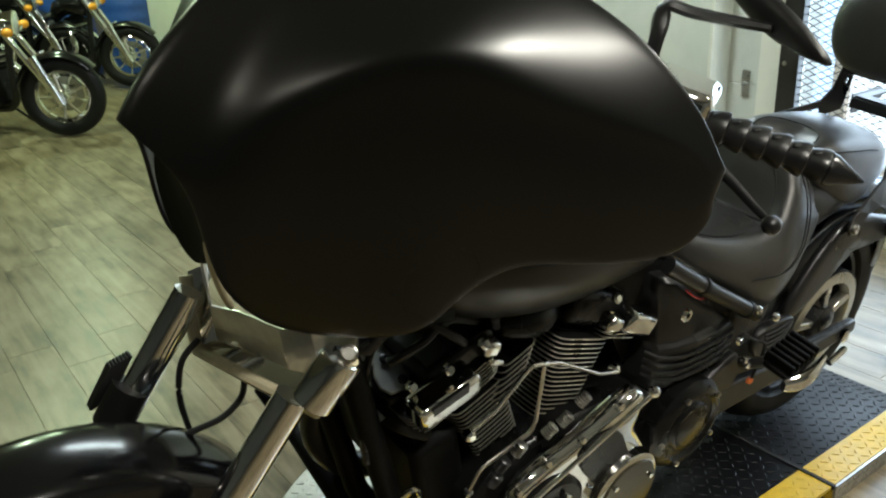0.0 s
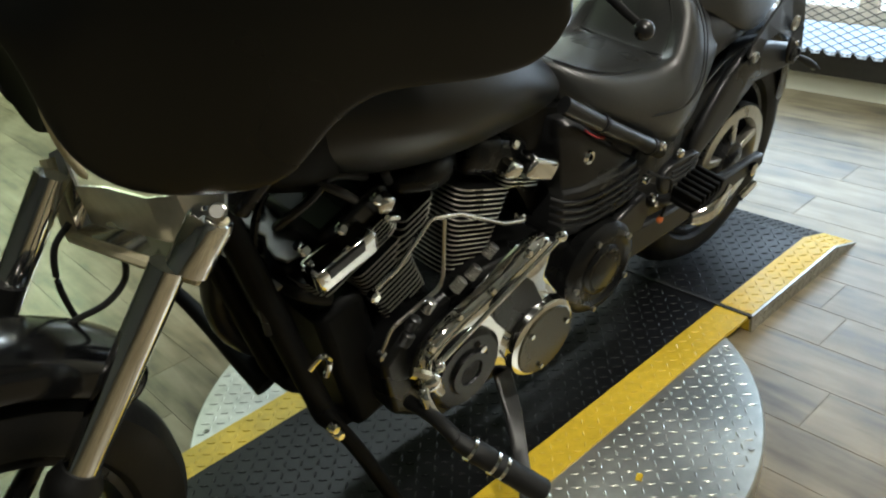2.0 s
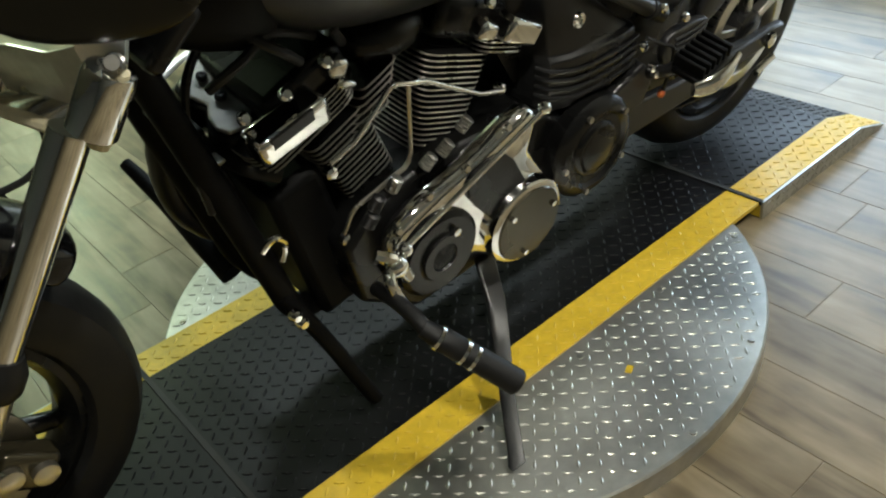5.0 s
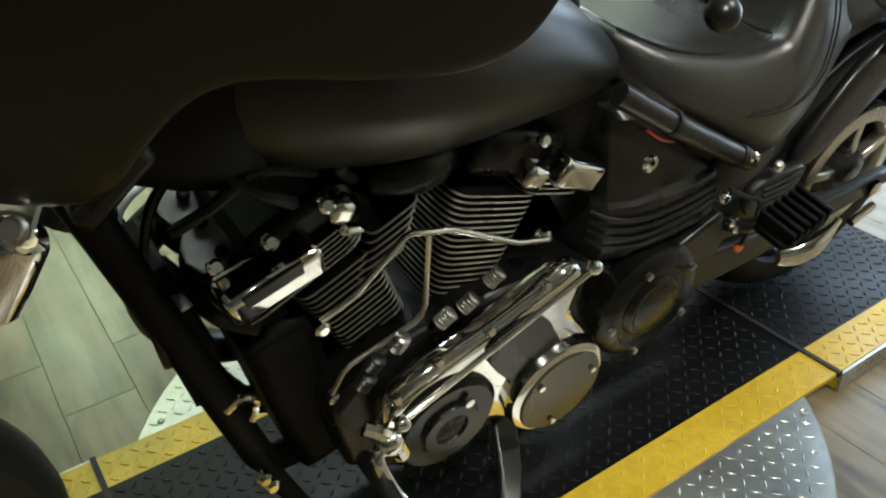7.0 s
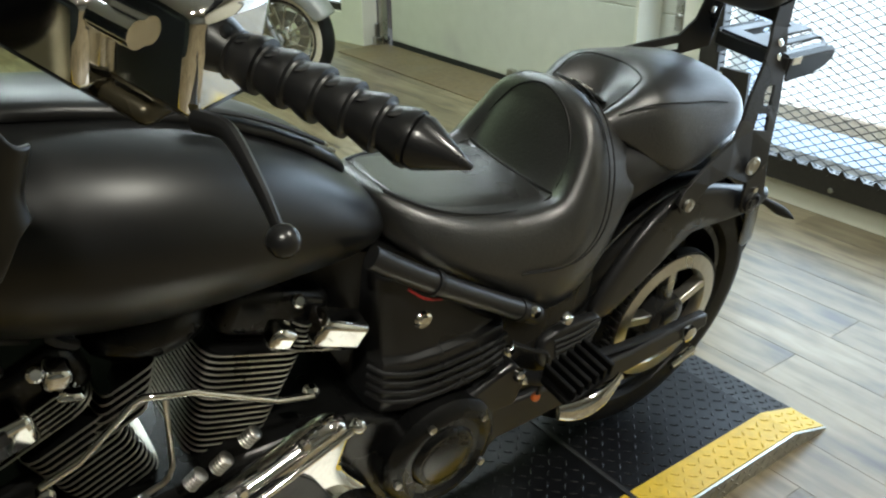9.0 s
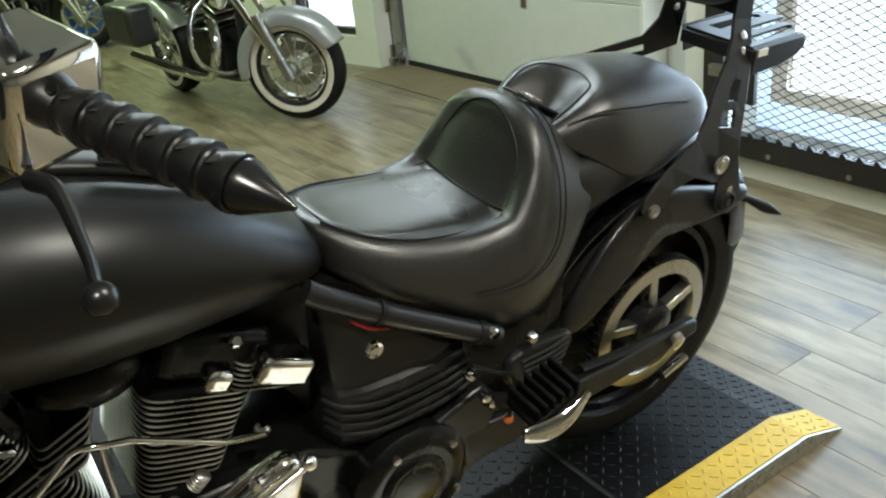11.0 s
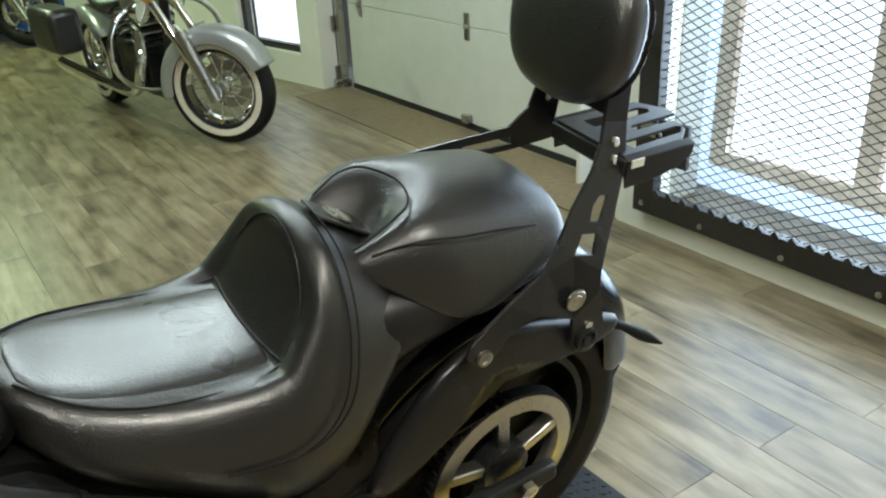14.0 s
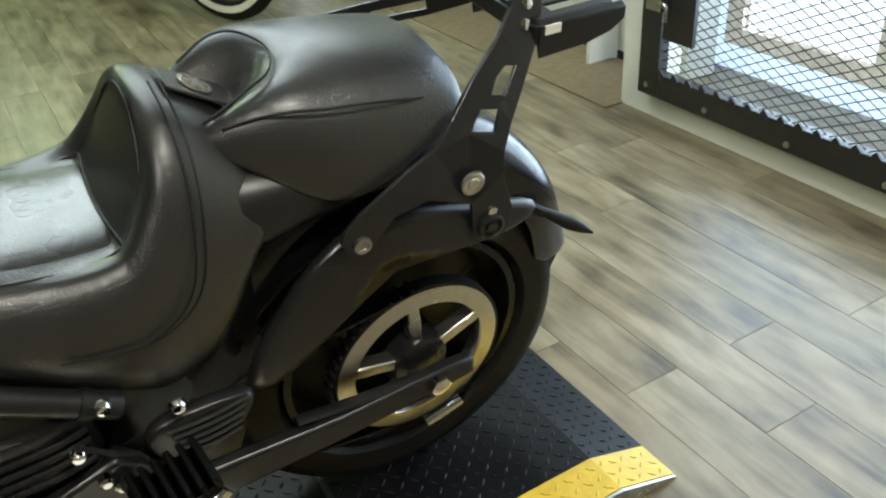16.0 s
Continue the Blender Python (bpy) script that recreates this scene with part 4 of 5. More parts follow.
# cables and hoses above the engine
for a in ([(.84, -.12, .80), (.80, -.14, .84), (.76, -.12, .87)], [(.93, -.10, .79), (.90, -.13, .84), (.95, -.12, .86)], [(.70, -.10, .80), (.74, -.13, .84), (.80, -.12, .86), (.88, -.10, .82)]):
    part("hose", tube(a, .008, 8), M_RUBBER, engine)
part("intake", ball((1.03, -.05, .76), .07, (1.3, 1, .7)), M_ENGINE, engine)

# chrome lines over the fins
pl = [(0.848, -0.152, 0.626), (0.899, -0.152, 0.644), (0.977, -0.152, 0.712), (0.988, -0.152, 0.714), (1.017, -0.152, 0.704), (1.051, -0.152, 0.694), (1.173, -0.152, 0.617), (1.19, -0.152, 0.611), (1.234, -0.152, 0.598)]
lines = part("oil_line", tube(pl, .0055, 10, 1), M_CHROME, engine, "polished external oil line")
part("drop_line", tube([(1.017, -0.15, 0.699), (1.014, -0.15, 0.568), (1.008, -0.15, 0.551), (0.998, -0.15, 0.542), (0.892, -0.15, 0.514), (0.879, -0.15, 0.504), (0.859, -0.15, 0.469)], .0045, 8, 1), M_ALLOY, lines)
for u, w in ((.853, .602), (1.235, .598), (.866, .45)):
    part("banjo_bolt", lathe([(0, .012), (.014, .012), (.018, .007), (.018, 0)], (u, -.135, w), (u, -1, w), 12), M_CHROME, lines)

# crankcase
case = puffy(dense([(.86, .44), (.92, .50), (1.02, .52), (1.15, .53), (1.26, .53), (1.33, .50), (1.40, .46), (1.42, .36), (1.36, .27), (1.20, .22), (1.0, .24), (.88, .32)], 1), 0, .01, .05, M_ENGINE, "crankcase", "black crankcase", engine, 0)
part("case_body", loft([[(u, v, w) for u, w in [(.85, .44), (.93, .52), (1.10, .54), (1.30, .53), (1.42, .46), (1.42, .33), (1.34, .22), (1.0, .20), (.87, .30)]] for v in (-.165, .165)]), M_ENGINE, case, bevel=.012)
# pushrod tube bases with springs
for u, w, a in ((.915, .505, 30), (.955, .525, 30), (1.03, .535, 40), (1.07, .545, 40), (1.115, .575, 40), (.90, .475, 30)):
    base = Vector((u, -.165, w))
    axd = Vector((math.sin(radians(a)) * (1 if u > 1 else .6), -.25, .8)).normalized()
    prof = []
    for k in range(5):
        prof += [(.006 * k - .002, .009), (.006 * k, .0125), (.006 * k + .0015, .0125), (.006 * k + .004, .009)]
    part("tappet_bellows", lathe(prof, base, base + axd, 16), M_SATIN if u < .95 else M_DULL, case)

# primary cover, chrome
prim = puffy([(.905, .445), (.935, .480), (.985, .505), (1.06, .52), (1.13, .54), (1.20, .572), (1.25, .585), (1.275, .57), (1.27, .53), (1.255, .50), (1.27, .46), (1.31, .41), (1.335, .36), (1.325, .30), (1.28, .255), (1.22, .243), (1.16, .26), (1.12, .30), (1.085, .31), (1.05, .285), (.99, .275), (.945, .30), (.92, .35), (.905, .40)], -.155, .06, .10, M_CHROME, "primary_cover", "polished chrome primary cover", engine, 1)
part("inset_panel", plate(dense([(1.085, 0.469), (1.096, 0.515), (1.174, 0.525), (1.217, 0.464), (1.236, 0.414), (1.204, 0.381), (1.169, 0.361), (1.131, 0.402)]), -.219, .008), M_ENGINE, prim, "black inset panel", bevel=.002)
rnd = part("clutch_cover", lathe([(-.05, .104), (-.01, .100), (.022, .096), (.028, .088), (.028, .084)], (1.231, -.212, .335), (1.231, -1, .32), 48), M_CHROME, prim)
part("cover_disc", lathe([(.026, .086), (.032, .082), (.034, 0)], (1.231, -.212, .335), (1.231, -1, .32), 48), M_BRONZE, rnd, "smoked dark round cover")
for k in range(3):
    a = radians(20 + 120 * k)
    part("cover_screw", lathe([(0, .006), (.004, .006), (.005, 0)], (1.231 + .066 * math.cos(a), -.246, .334 + .066 * math.sin(a)), (1.231 + .066 * math.cos(a), -1, .32 + .066 * math.sin(a)), 10), M_CHROME, rnd)
rnd = part("stator_cover", lathe([(-.04, .098), (.014, .092), (.022, .082), (.022, .054), (.026, .050)], (1.012, -.208, .378), (1.012, -1, .365), 48), M_COVER, prim, "black round cover")
part("cover_disc", lathe([(.020, .052), (.030, .048), (.030, .03), (.026, .028), (.026, 0)], (1.012, -.208, .378), (1.012, -1, .365), 40), M_COVER, rnd)
part("cover_screw", lathe([(0, .008), (.006, .008), (.008, 0)], (1.04, -.236, .425), (1.04, -1, .425), 10), M_CHROME, rnd)
part("shift_rod", rod((.93, -.232, .452), (1.265, -.225, .575), .0055), M_CHROME, engine, "chrome shift linkage rod")
for p in ((.925, -.235, .450), (1.27, -.225, .58)):
    part("rod_end", ball(p, .013), M_CHROME, engine)
for u, w in ((.93, .47), (1.0, .508), (1.09, .523), (1.19, .565)):
    part("case_bolt", lathe([(0, .009), (.008, .009), (.012, .006), (.012, 0)], (u, -.205, w), (u, -1, w + .3), 8), M_CHROME, prim)

# pulley cover
pc = part("pulley_cover", lathe([(0, .118), (.03, .118), (.045, .105), (.048, .09), (.040, .082), (.040, .066), (.048, .06), (.05, .055)], (1.462, -.165, .385), (1.462, -1, .385), 48), M_ENGINE, BIKE, "black round pulley cover")
part("cover_disc", lathe([(.038, .084), (.040, .06), (.050, .056), (.050, .046), (.044, .042), (.044, 0)], (1.462, -.165, .385), (1.462, -1, .385), 40), M_BRONZE, pc, "smoked dark round cover")
for k in range(5):
    a = radians(40 + 72 * k)
    part("cover_screw", lathe([(0, .007), (.008, .007), (.01, 0)], (1.462 + .1 * math.cos(a), -.21, .385 + .1 * math.sin(a)), (1.462 + .1 * math.cos(a), -1, .385 + .1 * math.sin(a)), 10), M_DULL, pc)
part("mount_arm", loft([[(1.46, -.19, .46), (1.62, -.19, .52), (1.66, -.19, .47), (1.60, -.19, .33), (1.50, -.19, .29)], [(1.46, -.15, .46), (1.62, -.15, .52), (1.66, -.15, .47), (1.60, -.15, .33), (1.50, -.15, .29)]]), M_SATIN, BIKE, bevel=.008)

# black cover with polished face in front of the engine
def top_plane(u, v, s):
    """The face of the cover leans up towards the far side."""
    return Vector((u, v - .3 * s, .71 + .3 * v + s))


FACE = [(0.825, 0.111), (0.841, 0.084), (0.841, 0.039), (0.82, -0.006), (0.792, -0.032), (0.768, -0.062), (0.734, -0.061), (0.721, -0.042), (0.724, -0.017), (0.737, 0.005), (0.729, 0.017), (0.72, 0.04), (0.721, 0.063), (0.755, 0.087)]
mid_u, mid_v = sum(p[0] for p in FACE) / len(FACE), sum(p[1] for p in FACE) / len(FACE)
hc = part("coil_cover", plate([(mid_u + (u - mid_u) * 1.12, mid_v + (v - mid_v) * 1.12) for u, v in FACE], 0, .05, place=lambda u, v, s: top_plane(u, v, s - .031)), M_ENGINE, engine, "black cover with a polished face plate", bevel=.006)
part("face_plate", plate(FACE, 0, .008, place=top_plane), M_BRUSHED, hc, bevel=.003)
part("trim_band", tube([top_plane(u, v, -.02) for u, v in ((0.808, 0.138), (0.771, 0.131), (0.701, 0.099), (0.671, 0.071), (0.667, 0.04), (0.685, -0.025), (0.7, -0.087))], .011, 8, 4, flat=.35), M_BRUSHED, hc, "polished curved trim band")
for u, v in ((0.761, 0.006), (0.759, 0.055), (0.767, -0.045)):
    part("cover_screw", lathe([(0, .0095), (.006, .0095), (.008, .005), (.005, 0)], top_plane(u, v, .004), top_plane(u, v, 1), 12), M_ENGINE, hc)
part("coolant_hose", tube([(.70, .02, .66), (.715, -.03, .655), (.74, -.09, .64), (.78, -.11, .62)], .016, 10), M_RUBBER, engine)
part("loop_bar", tube([(.66, -.10, .60), (.655, -.09, .70), (.68, -.07, .80), (.73, -.06, .855), (.80, -.06, .87)], .007, 8), M_ENGINE, engine)

# frame down tubes and lower rails
for v in (-1, 1):
    part("down_tube", tube([(.585, v * .07, .97), (.62, v * .085, .85), (.686, v * .088, .60), (.739, v * .09, .40), (.768, v * .085, .31), (.83, v * .06, .26), (1.05, v * .05, .24), (1.45, v * .05, .24)], .024, 14), M_MATTE, BIKE)
# Added black block keeps the space between down tubes and engine dark.
part("dark_fill", box((.11, .21, .34), Matrix.Translation((.842, 0, .42)) @ pose(0, 0, 0, 0, -12, 0)), M_MATTE, BIKE, bevel=.02)
part("radiator_bracket", box((.03, .12, .20), Matrix.Translation((.705, 0, .62)) @ pose(0, 0, 0, 0, -14, 0)), M_MATTE, BIKE, bevel=.006)
part("exhaust_header", tube([(.80, .10, .70), (.70, .14, .60), (.72, .16, .40), (.90, .17, .28), (1.4, .18, .28), (2.0, .2, .30)], .03, 14), M_SATIN, BIKE)
part("highway_bar", tube([(0.718, 0.47, 0.356), (0.738, 0.35, 0.311), (0.74, 0.22, 0.294), (0.754, 0.12, 0.255)], lambda f: .014 + .016 * f, 12), M_MATTE, BIKE)
part("horn_bracket", tube([(.715, -.125, .50), (.735, -.135, .525), (.755, -.13, .50), (.745, -.128, .465)], .006, 8), M_CHROME, BIKE)
for u, w in ((.745, .335), (.755, .31)):
    part("frame_bolt", lathe([(0, .013), (.01, .013), (.016, .008), (.016, 0)], (u, -.13, w), (u, -1, w), 10), M_CHROME, BIKE)
part("lower_rail", tube([(.745, -.10, .36), (.79, -.14, .25), (.83, -.18, .13), (.852, -.20, .068)], .016, 10), M_MATTE, BIKE)

# shifter and foot peg
sh = part("shift_lever", tube([(.90, -.235, .43), (.875, -.25, .42), (.885, -.275, .37), (.905, -.32, .33)], .011, 10), M_CHROME, BIKE, "chrome shift lever")
part("lever_clamp", ball((.90, -.24, .43), .022, (1, .9, 1)), M_CHROME, sh)
part("heel_arm", tube([(.87, -.22, .46), (.90, -.24, .44), (.915, -.25, .40)], .012, 8), M_CHROME, sh)
peg = part("highway_peg", lathe([(0, .016), (.03, .019), (.035, .022), (.075, .022), (.08, .0195), (.085, .022), (.10, .023), (.104, .019), (.107, .023), (.19, .024), (.195, .020)], (.865, -.345, .385), (.947, -.467, .30), 20), M_RUBBER, BIKE, "black rubber foot peg with chrome rings")
for h in (.03, .08, .10):
    c = Vector((.865, -.345, .385)) + (Vector((.947, -.467, .30)) - Vector((.865, -.345, .385))).normalized() * h
    part("ring", lathe([(0, .020), (0, .0238), (.006, .0238), (.006, .020)], c, c + (Vector((.947, -.467, .30)) - Vector((.865, -.345, .385))), 20, ring=True), M_CHROME, peg)
part("peg_cap", ball((.945, -.464, .302), .021, (.8, 1, 1)), M_CHROME, peg)
part("peg_arm", tube([(.88, -.20, .36), (.872, -.27, .385), (.868, -.32, .39), (.868, -.35, .382)], .014, 12), M_RUBBER, BIKE)
# kickstand, down on the turntable
ks = part("kickstand", loft([[Vector(c) + Vector((a * w, b * .008, 0)) for a, b in ((-1, -1), (1, -1), (1, 1), (-1, 1))] for c, w in (((1.175, -.17, .235), .024), ((1.145, -.24, .175), .022), ((1.102, -.30, .148), .019), ((1.014, -.41, .122), .016), ((.955, -.49, .100), .015), ((.938, -.512, .094), .018))]), M_SATIN, BIKE, "black kickstand folded down", bevel=.004)

# passenger peg with chrome heel guard
pg = part("passenger_peg", box((.105, .075, .016), Matrix.Translation((1.672, -.285, .537)) @ pose(0, 0, 0, 10, -14, 4)), M_MATTE, BIKE, "black ribbed passenger foot peg", bevel=.006)
for k in range(6):
    part("peg_rib", box((.009, .072, .034), Matrix.Translation((1.632 + k * .017, -.285, .545 + k * .0042)) @ pose(0, 0, 0, 10, -14, 4)), M_MATTE, pg, bevel=.003)
part("peg_trim", tube([(1.602, -.322, .520), (1.632, -.334, .521), (1.664, -.340, .528), (1.698, -.340, .541), (1.728, -.334, .558)], lambda f: .006 + .0065 * math.sin(math.pi * min(1, f + .12)), 12, flat=1.7), M_CHROME, pg, "chrome curved peg end")
part("peg_mount", tube([(1.62, -.20, .50), (1.63, -.24, .52), (1.65, -.26, .535)], .014, 10), M_SATIN, pg)
for u, w in ((1.60, .53), (1.615, .51)):
    part("peg_bolt", lathe([(0, .010), (.012, .010), (.016, .006), (.016, 0)], (u, -.215, w), (u, -1, w), 10), M_CHROME, pg)
part("orange_clip", ball((1.66, -.215, .44), .010, (1, .8, 1)), M_ORANGE, BIKE)
part("wire", tube([(1.58, -.21, .60), (1.62, -.222, .575), (1.655, -.23, .55), (1.66, -.218, .45)], .004, 6), M_RUBBER, BIKE)

# ---------- the motorcycle: front end ----------
FA = Vector((.15, 0, .345))
front = empty("front_wheel", parent=BIKE)
part("tyre", lathe([(-.04, .235), (-.06, .25), (-.068, .285), (-.055, .325), (-.028, .343), (0, .348), (.028, .343), (.055, .325), (.068, .285), (.06, .25), (.04, .235)], (FA.x, 0, FA.z), (FA.x, 1, FA.z), 72, ring=True), M_RUBBER, front)
part("rim", lathe([(-.045, .24), (-.05, .225), (-.02, .205), (.02, .205), (.05, .225), (.045, .24)], (FA.x, 0, FA.z), (FA.x, 1, FA.z), 64, ring=True), M_ENGINE, front)
for k in range(5):
    a = radians(50 + 72 * k)
    part("wheel_spoke", rod((FA.x + .04 * math.cos(a), 0, FA.z + .04 * math.sin(a)), (FA.x + .21 * math.cos(a), 0, FA.z + .21 * math.sin(a)), .022, .016, 10), M_ENGINE, front)
part("brake_disc", lathe([(-.075, .15), (-.080, .15), (-.080, .10), (-.075, .10)], (FA.x, 0, FA.z), (FA.x, 1, FA.z), 48, ring=True), M_DULL, front)
part("hub", lathe([(-.11, 0), (-.11, .03), (-.07, .05), (.07, .05), (.11, .03), (.11, 0)], (FA.x, 0, FA.z), (FA.x, 1, FA.z), 24), M_ALLOY, front)
for fork_top, fork_low in (((.549, -.171, .95), (.158, -.118, .335)), ((.510, .140, .95), (.110, .165, .335))):
    up, low = Vector(fork_top), Vector(fork_low)
    at = lambda f: low.lerp(up, f)
    fk = part("fork_tube", rod(at(.28), at(.86 if low.y < 0 else .89), .0265, seg=28), M_CHROME, BIKE, "chrome fork tube")
    part("lower_leg", lathe([(0, .028), (.02, .034), (.24, .034), (.25, .031), (.26, .031)], low, up, 28), M_BRUSHED, fk)
    part("dust_seal", lathe([(.225, .036), (.235, .041), (.262, .041), (.275, .036), (.29, .029)], low, up, 28), M_RUBBER, fk)
reflector = part("fork_guard", rod((.315, .152, .665), (.355, .150, .73), .034, seg=16), M_RUBBER, BIKE, "black ribbed clamp on the fork leg")
for k in range(7):
    part("guard_rib", box((.006, .020, .085), Matrix.Translation((.312 + .005 * k, .182 - .002 * k, .727 + .003 * k)) @ pose(0, 0, 0, 0, 31, 0)), M_RUBBER, reflector, bevel=.002)
cal = part("brake_caliper", box((.10, .05, .07), Matrix.Translation((.26, -.105, .33)) @ pose(0, 0, 0, 0, 40, 0)), M_BRONZE, BIKE, "brake caliper", bevel=.012)
for du, dw in ((-.02, .015), (.025, -.012)):
    part("piston_cap", lathe([(0, .02), (.012, .02), (.014, .012), (.014, 0)], (.26 + du, -.13, .33 + dw), (.26 + du, -1, .33 + dw), 20), M_ALLOY, cal)
part("caliper_bolt", lathe([(0, .012), (.012, .012), (.014, 0)], (.22, -.125, .40), (.22, -1, .40), 10), M_CHROME, cal)
rings = []
for k in range(21):
    a = radians(38 + k * 7)
    hw = .082
    R = .412
    rings.append([Vector((FA.x + (R - e) * math.cos(a), v, FA.z + .025 + (R - e) * math.sin(a))) for v, e in ((-hw, .07), (-hw, .035), (-hw * .85, .012), (-hw * .4, 0), (hw * .4, 0), (hw * .85, .012), (hw, .035), (hw, .07))])
part("front_fender", loft(rings, closed=False), M_PAINT, BIKE, "gloss black front fender", subsurf=1, solid=.005)
# chrome bracket that carries the fairing, with a beige edge
LIP = [Vector(p) for p in ((.486, .200, .887), (.477, .172, .828), (.474, .140, .773), (.490, .030, .799), (.506, -.080, .825), (.523, -.191, .852), (.541, -.208, .900), (.560, -.225, .950))]
FOLD = [p + Vector((.024, -.020 if k < 3 else (.036 if k > 4 else 0), .017)) for k, p in enumerate(LIP)]
UPPER = [p + Vector((-.012, -.012 if k < 3 else (.012 if k > 4 else 0), .080)) for k, p in enumerate(FOLD)]
bk = part("fairing_bracket", loft([FOLD, UPPER], closed=False), M_BRUSHED, BIKE, "polished steel fairing bracket with beige edging", smooth=False, solid=.004)
part("flange", loft([LIP, FOLD], closed=False), M_CHROME, bk, smooth=False, solid=.004)
part("beige_edge", tube([p + Vector((-.008, -.003, -.005)) for p in LIP], .0100, 8, 1), M_BEIGE, bk)
part("clamp_cap", lathe([(0, .031), (.075, .031), (.083, .028), (.086, .018), (.082, .013), (.082, 0)], (.508, -.196, .872), (.562, -.218, .972), 28), M_CHROME, bk)
for p, q in (((.528, 0, .822), (-.75, -.05, .55)), ((.548, -.226, .955), (-.4, -.6, .6)), ((.510, .186, .880), (-.8, -.4, .3))):
    part("bracket_bolt", lathe([(0, .013), (.004, .013), (.006, .010), (.012, .009), (.012, 0)], Vector(p), Vector(p) + Vector(q), 12), M_DULL, bk)
# Added dark mass fills the gap between fairing and tank with black.
half = [[(u, 0, t), (u, -h * .8, t - .01), (u, -h, t - .05), (u, -h, b + .03), (u, -h * .7, b), (u, 0, b)] for u, h, t, b in ((.57, .09, 1.10, .93), (.66, .14, 1.12, .865), (.76, .15, 1.08, .83), (.86, .13, 1.03, .80))]
part("neck_fill", loft(mirrored(half)), M_MATTE, BIKE, "added matte black mass that darkens the gap behind the fairing", subsurf=1)
# brake hoses
part("brake_hose", tube([(0.458, 0.1, 0.817), (0.426, 0.1, 0.784), (0.416, 0.1, 0.718), (0.426, 0.1, 0.64), (0.446, 0.1, 0.562)], .0055, 8, 8), M_RUBBER, BIKE)
part("brake_hose", tube([(0.503, 0.03, 0.775), (0.496, 0.03, 0.731), (0.461, 0.03, 0.702), (0.412, 0.03, 0.696), (0.37, 0.03, 0.692)], .0055, 8, 8), M_RUBBER, BIKE)
part("head_stock", rod((.60, 0, .80), (.70, 0, .95), .04), M_ENGINE, BIKE)
part("triple_tree", box((.10, .36, .03), Matrix.Translation((.64, 0, .93)) @ pose(0, 0, 0, 0, -40, 0)), M_ENGINE, BIKE, bevel=.01)

# ---------- handlebar ----------
LEVER = ((1.01, -.37, 1.195), (1.020, -.40, 1.199), (1.023, -.42, 1.192), (1.023, -.445, 1.181), (1.022, -.475, 1.167), (1.018, -.503, 1.158))
bar = part("handlebar", tube([(.98, -.34, 1.26), (.92, -.22, 1.27), (.86, -.10, 1.20), (.84, 0, 1.18), (.86, .10, 1.20), (.78, .22, 1.27), (.76, .34, 1.26)], .0125, 12), M_CHROME, BIKE)
for sg in (-1, 1):
    g0, g1, tip = (Vector((u - (.24 if sg > 0 else 0), v * -sg, w)) for u, v, w in ((1.055, -.352, 1.238), (1.138, -.498, 1.207), (1.162, -.540, 1.198)))
    L_ = (g1 - g0).length
    prof = [(0, .0225)]
    for k in range(6):
        h = L_ * k / 6
        prof += [(h + .002, .0195), (h + L_ / 12, .0232), (h + L_ / 6 - .007, .0252), (h + L_ / 6 - .001, .0248), (h + L_ / 6, .0205)]
    prof += [(L_ + .001, .0228), (L_ + .007, .0228), (L_ + .050, .002)]
    gr = part("grip", lathe(prof, g0, g1, 24), M_SATIN, BIKE, "black stepped rubber grip with a pointed end")
    dirn = (g1 - g0).normalized()
    for k in range(6):
        c = g0 + dirn * (L_ * (k + .6) / 6)
        part("grip_pad", ball(c + Vector((-.006, 0, .0205)), .007, (1.6, .8, .35)), M_RUBBER, gr)
    sw = part("switch_housing", box((.098, .095, .100), Matrix.Translation(g0 - dirn * .045 + Vector((-.004, 0, .002))) @ pose(0, 0, 0, 12, 0, 28 * sg * -1)), M_CHROME, BIKE, "chrome switch housing", bevel=.012)
    part("reservoir", box((.11, .13, .085), Matrix.Translation(g0 - dirn * .150 + Vector((-.020, 0, -.012))) @ pose(0, 0, 0, 12, 0, 28 * sg * -1)), M_CHROME, sw, bevel=.01)
    part("lever_bracket", box((.05, .16, .022), Matrix.Translation(g0 - dirn * .12 + Vector((-.030, 0, -.062))) @ pose(0, 0, 0, 12, 0, 28 * sg * -1)), M_BRONZE, sw, bevel=.010)
    part("switch_button", ball(g0 - dirn * .05 + Vector((.03, 0, .012)), .010, (.6, 1, 1)), M_SEAL, sw)
    part("switch_screw", ball(g0 - dirn * .105 + Vector((-.055, -.012, .022)), .008), M_RUBBER, sw)
    lv = part("clutch_lever" if sg < 0 else "brake_lever", tube([(u - (.24 if sg > 0 else 0), v * -sg, w) for u, v, w in LEVER], lambda f: .0085 - .004 * f, 10, flat=1.2), M_SATIN, BIKE)
    part("lever_ball", ball((1.018 - (.24 if sg > 0 else 0), sg * .507, 1.155), .0135), M_SATIN, lv)
# left mirror on its stem
st = part("mirror_stem", tube([(1.02, -.262, 1.285), (1.03, -.256, 1.315), (1.040, -.252, 1.345), (1.056, -.246, 1.378), (1.075, -.28, 1.374), (1.10, -.34, 1.372), (1.115, -.38, 1.372)], lambda f: .009 + .004 * math.sin(3 * f), 8, flat=.7), M_SATIN, BIKE)
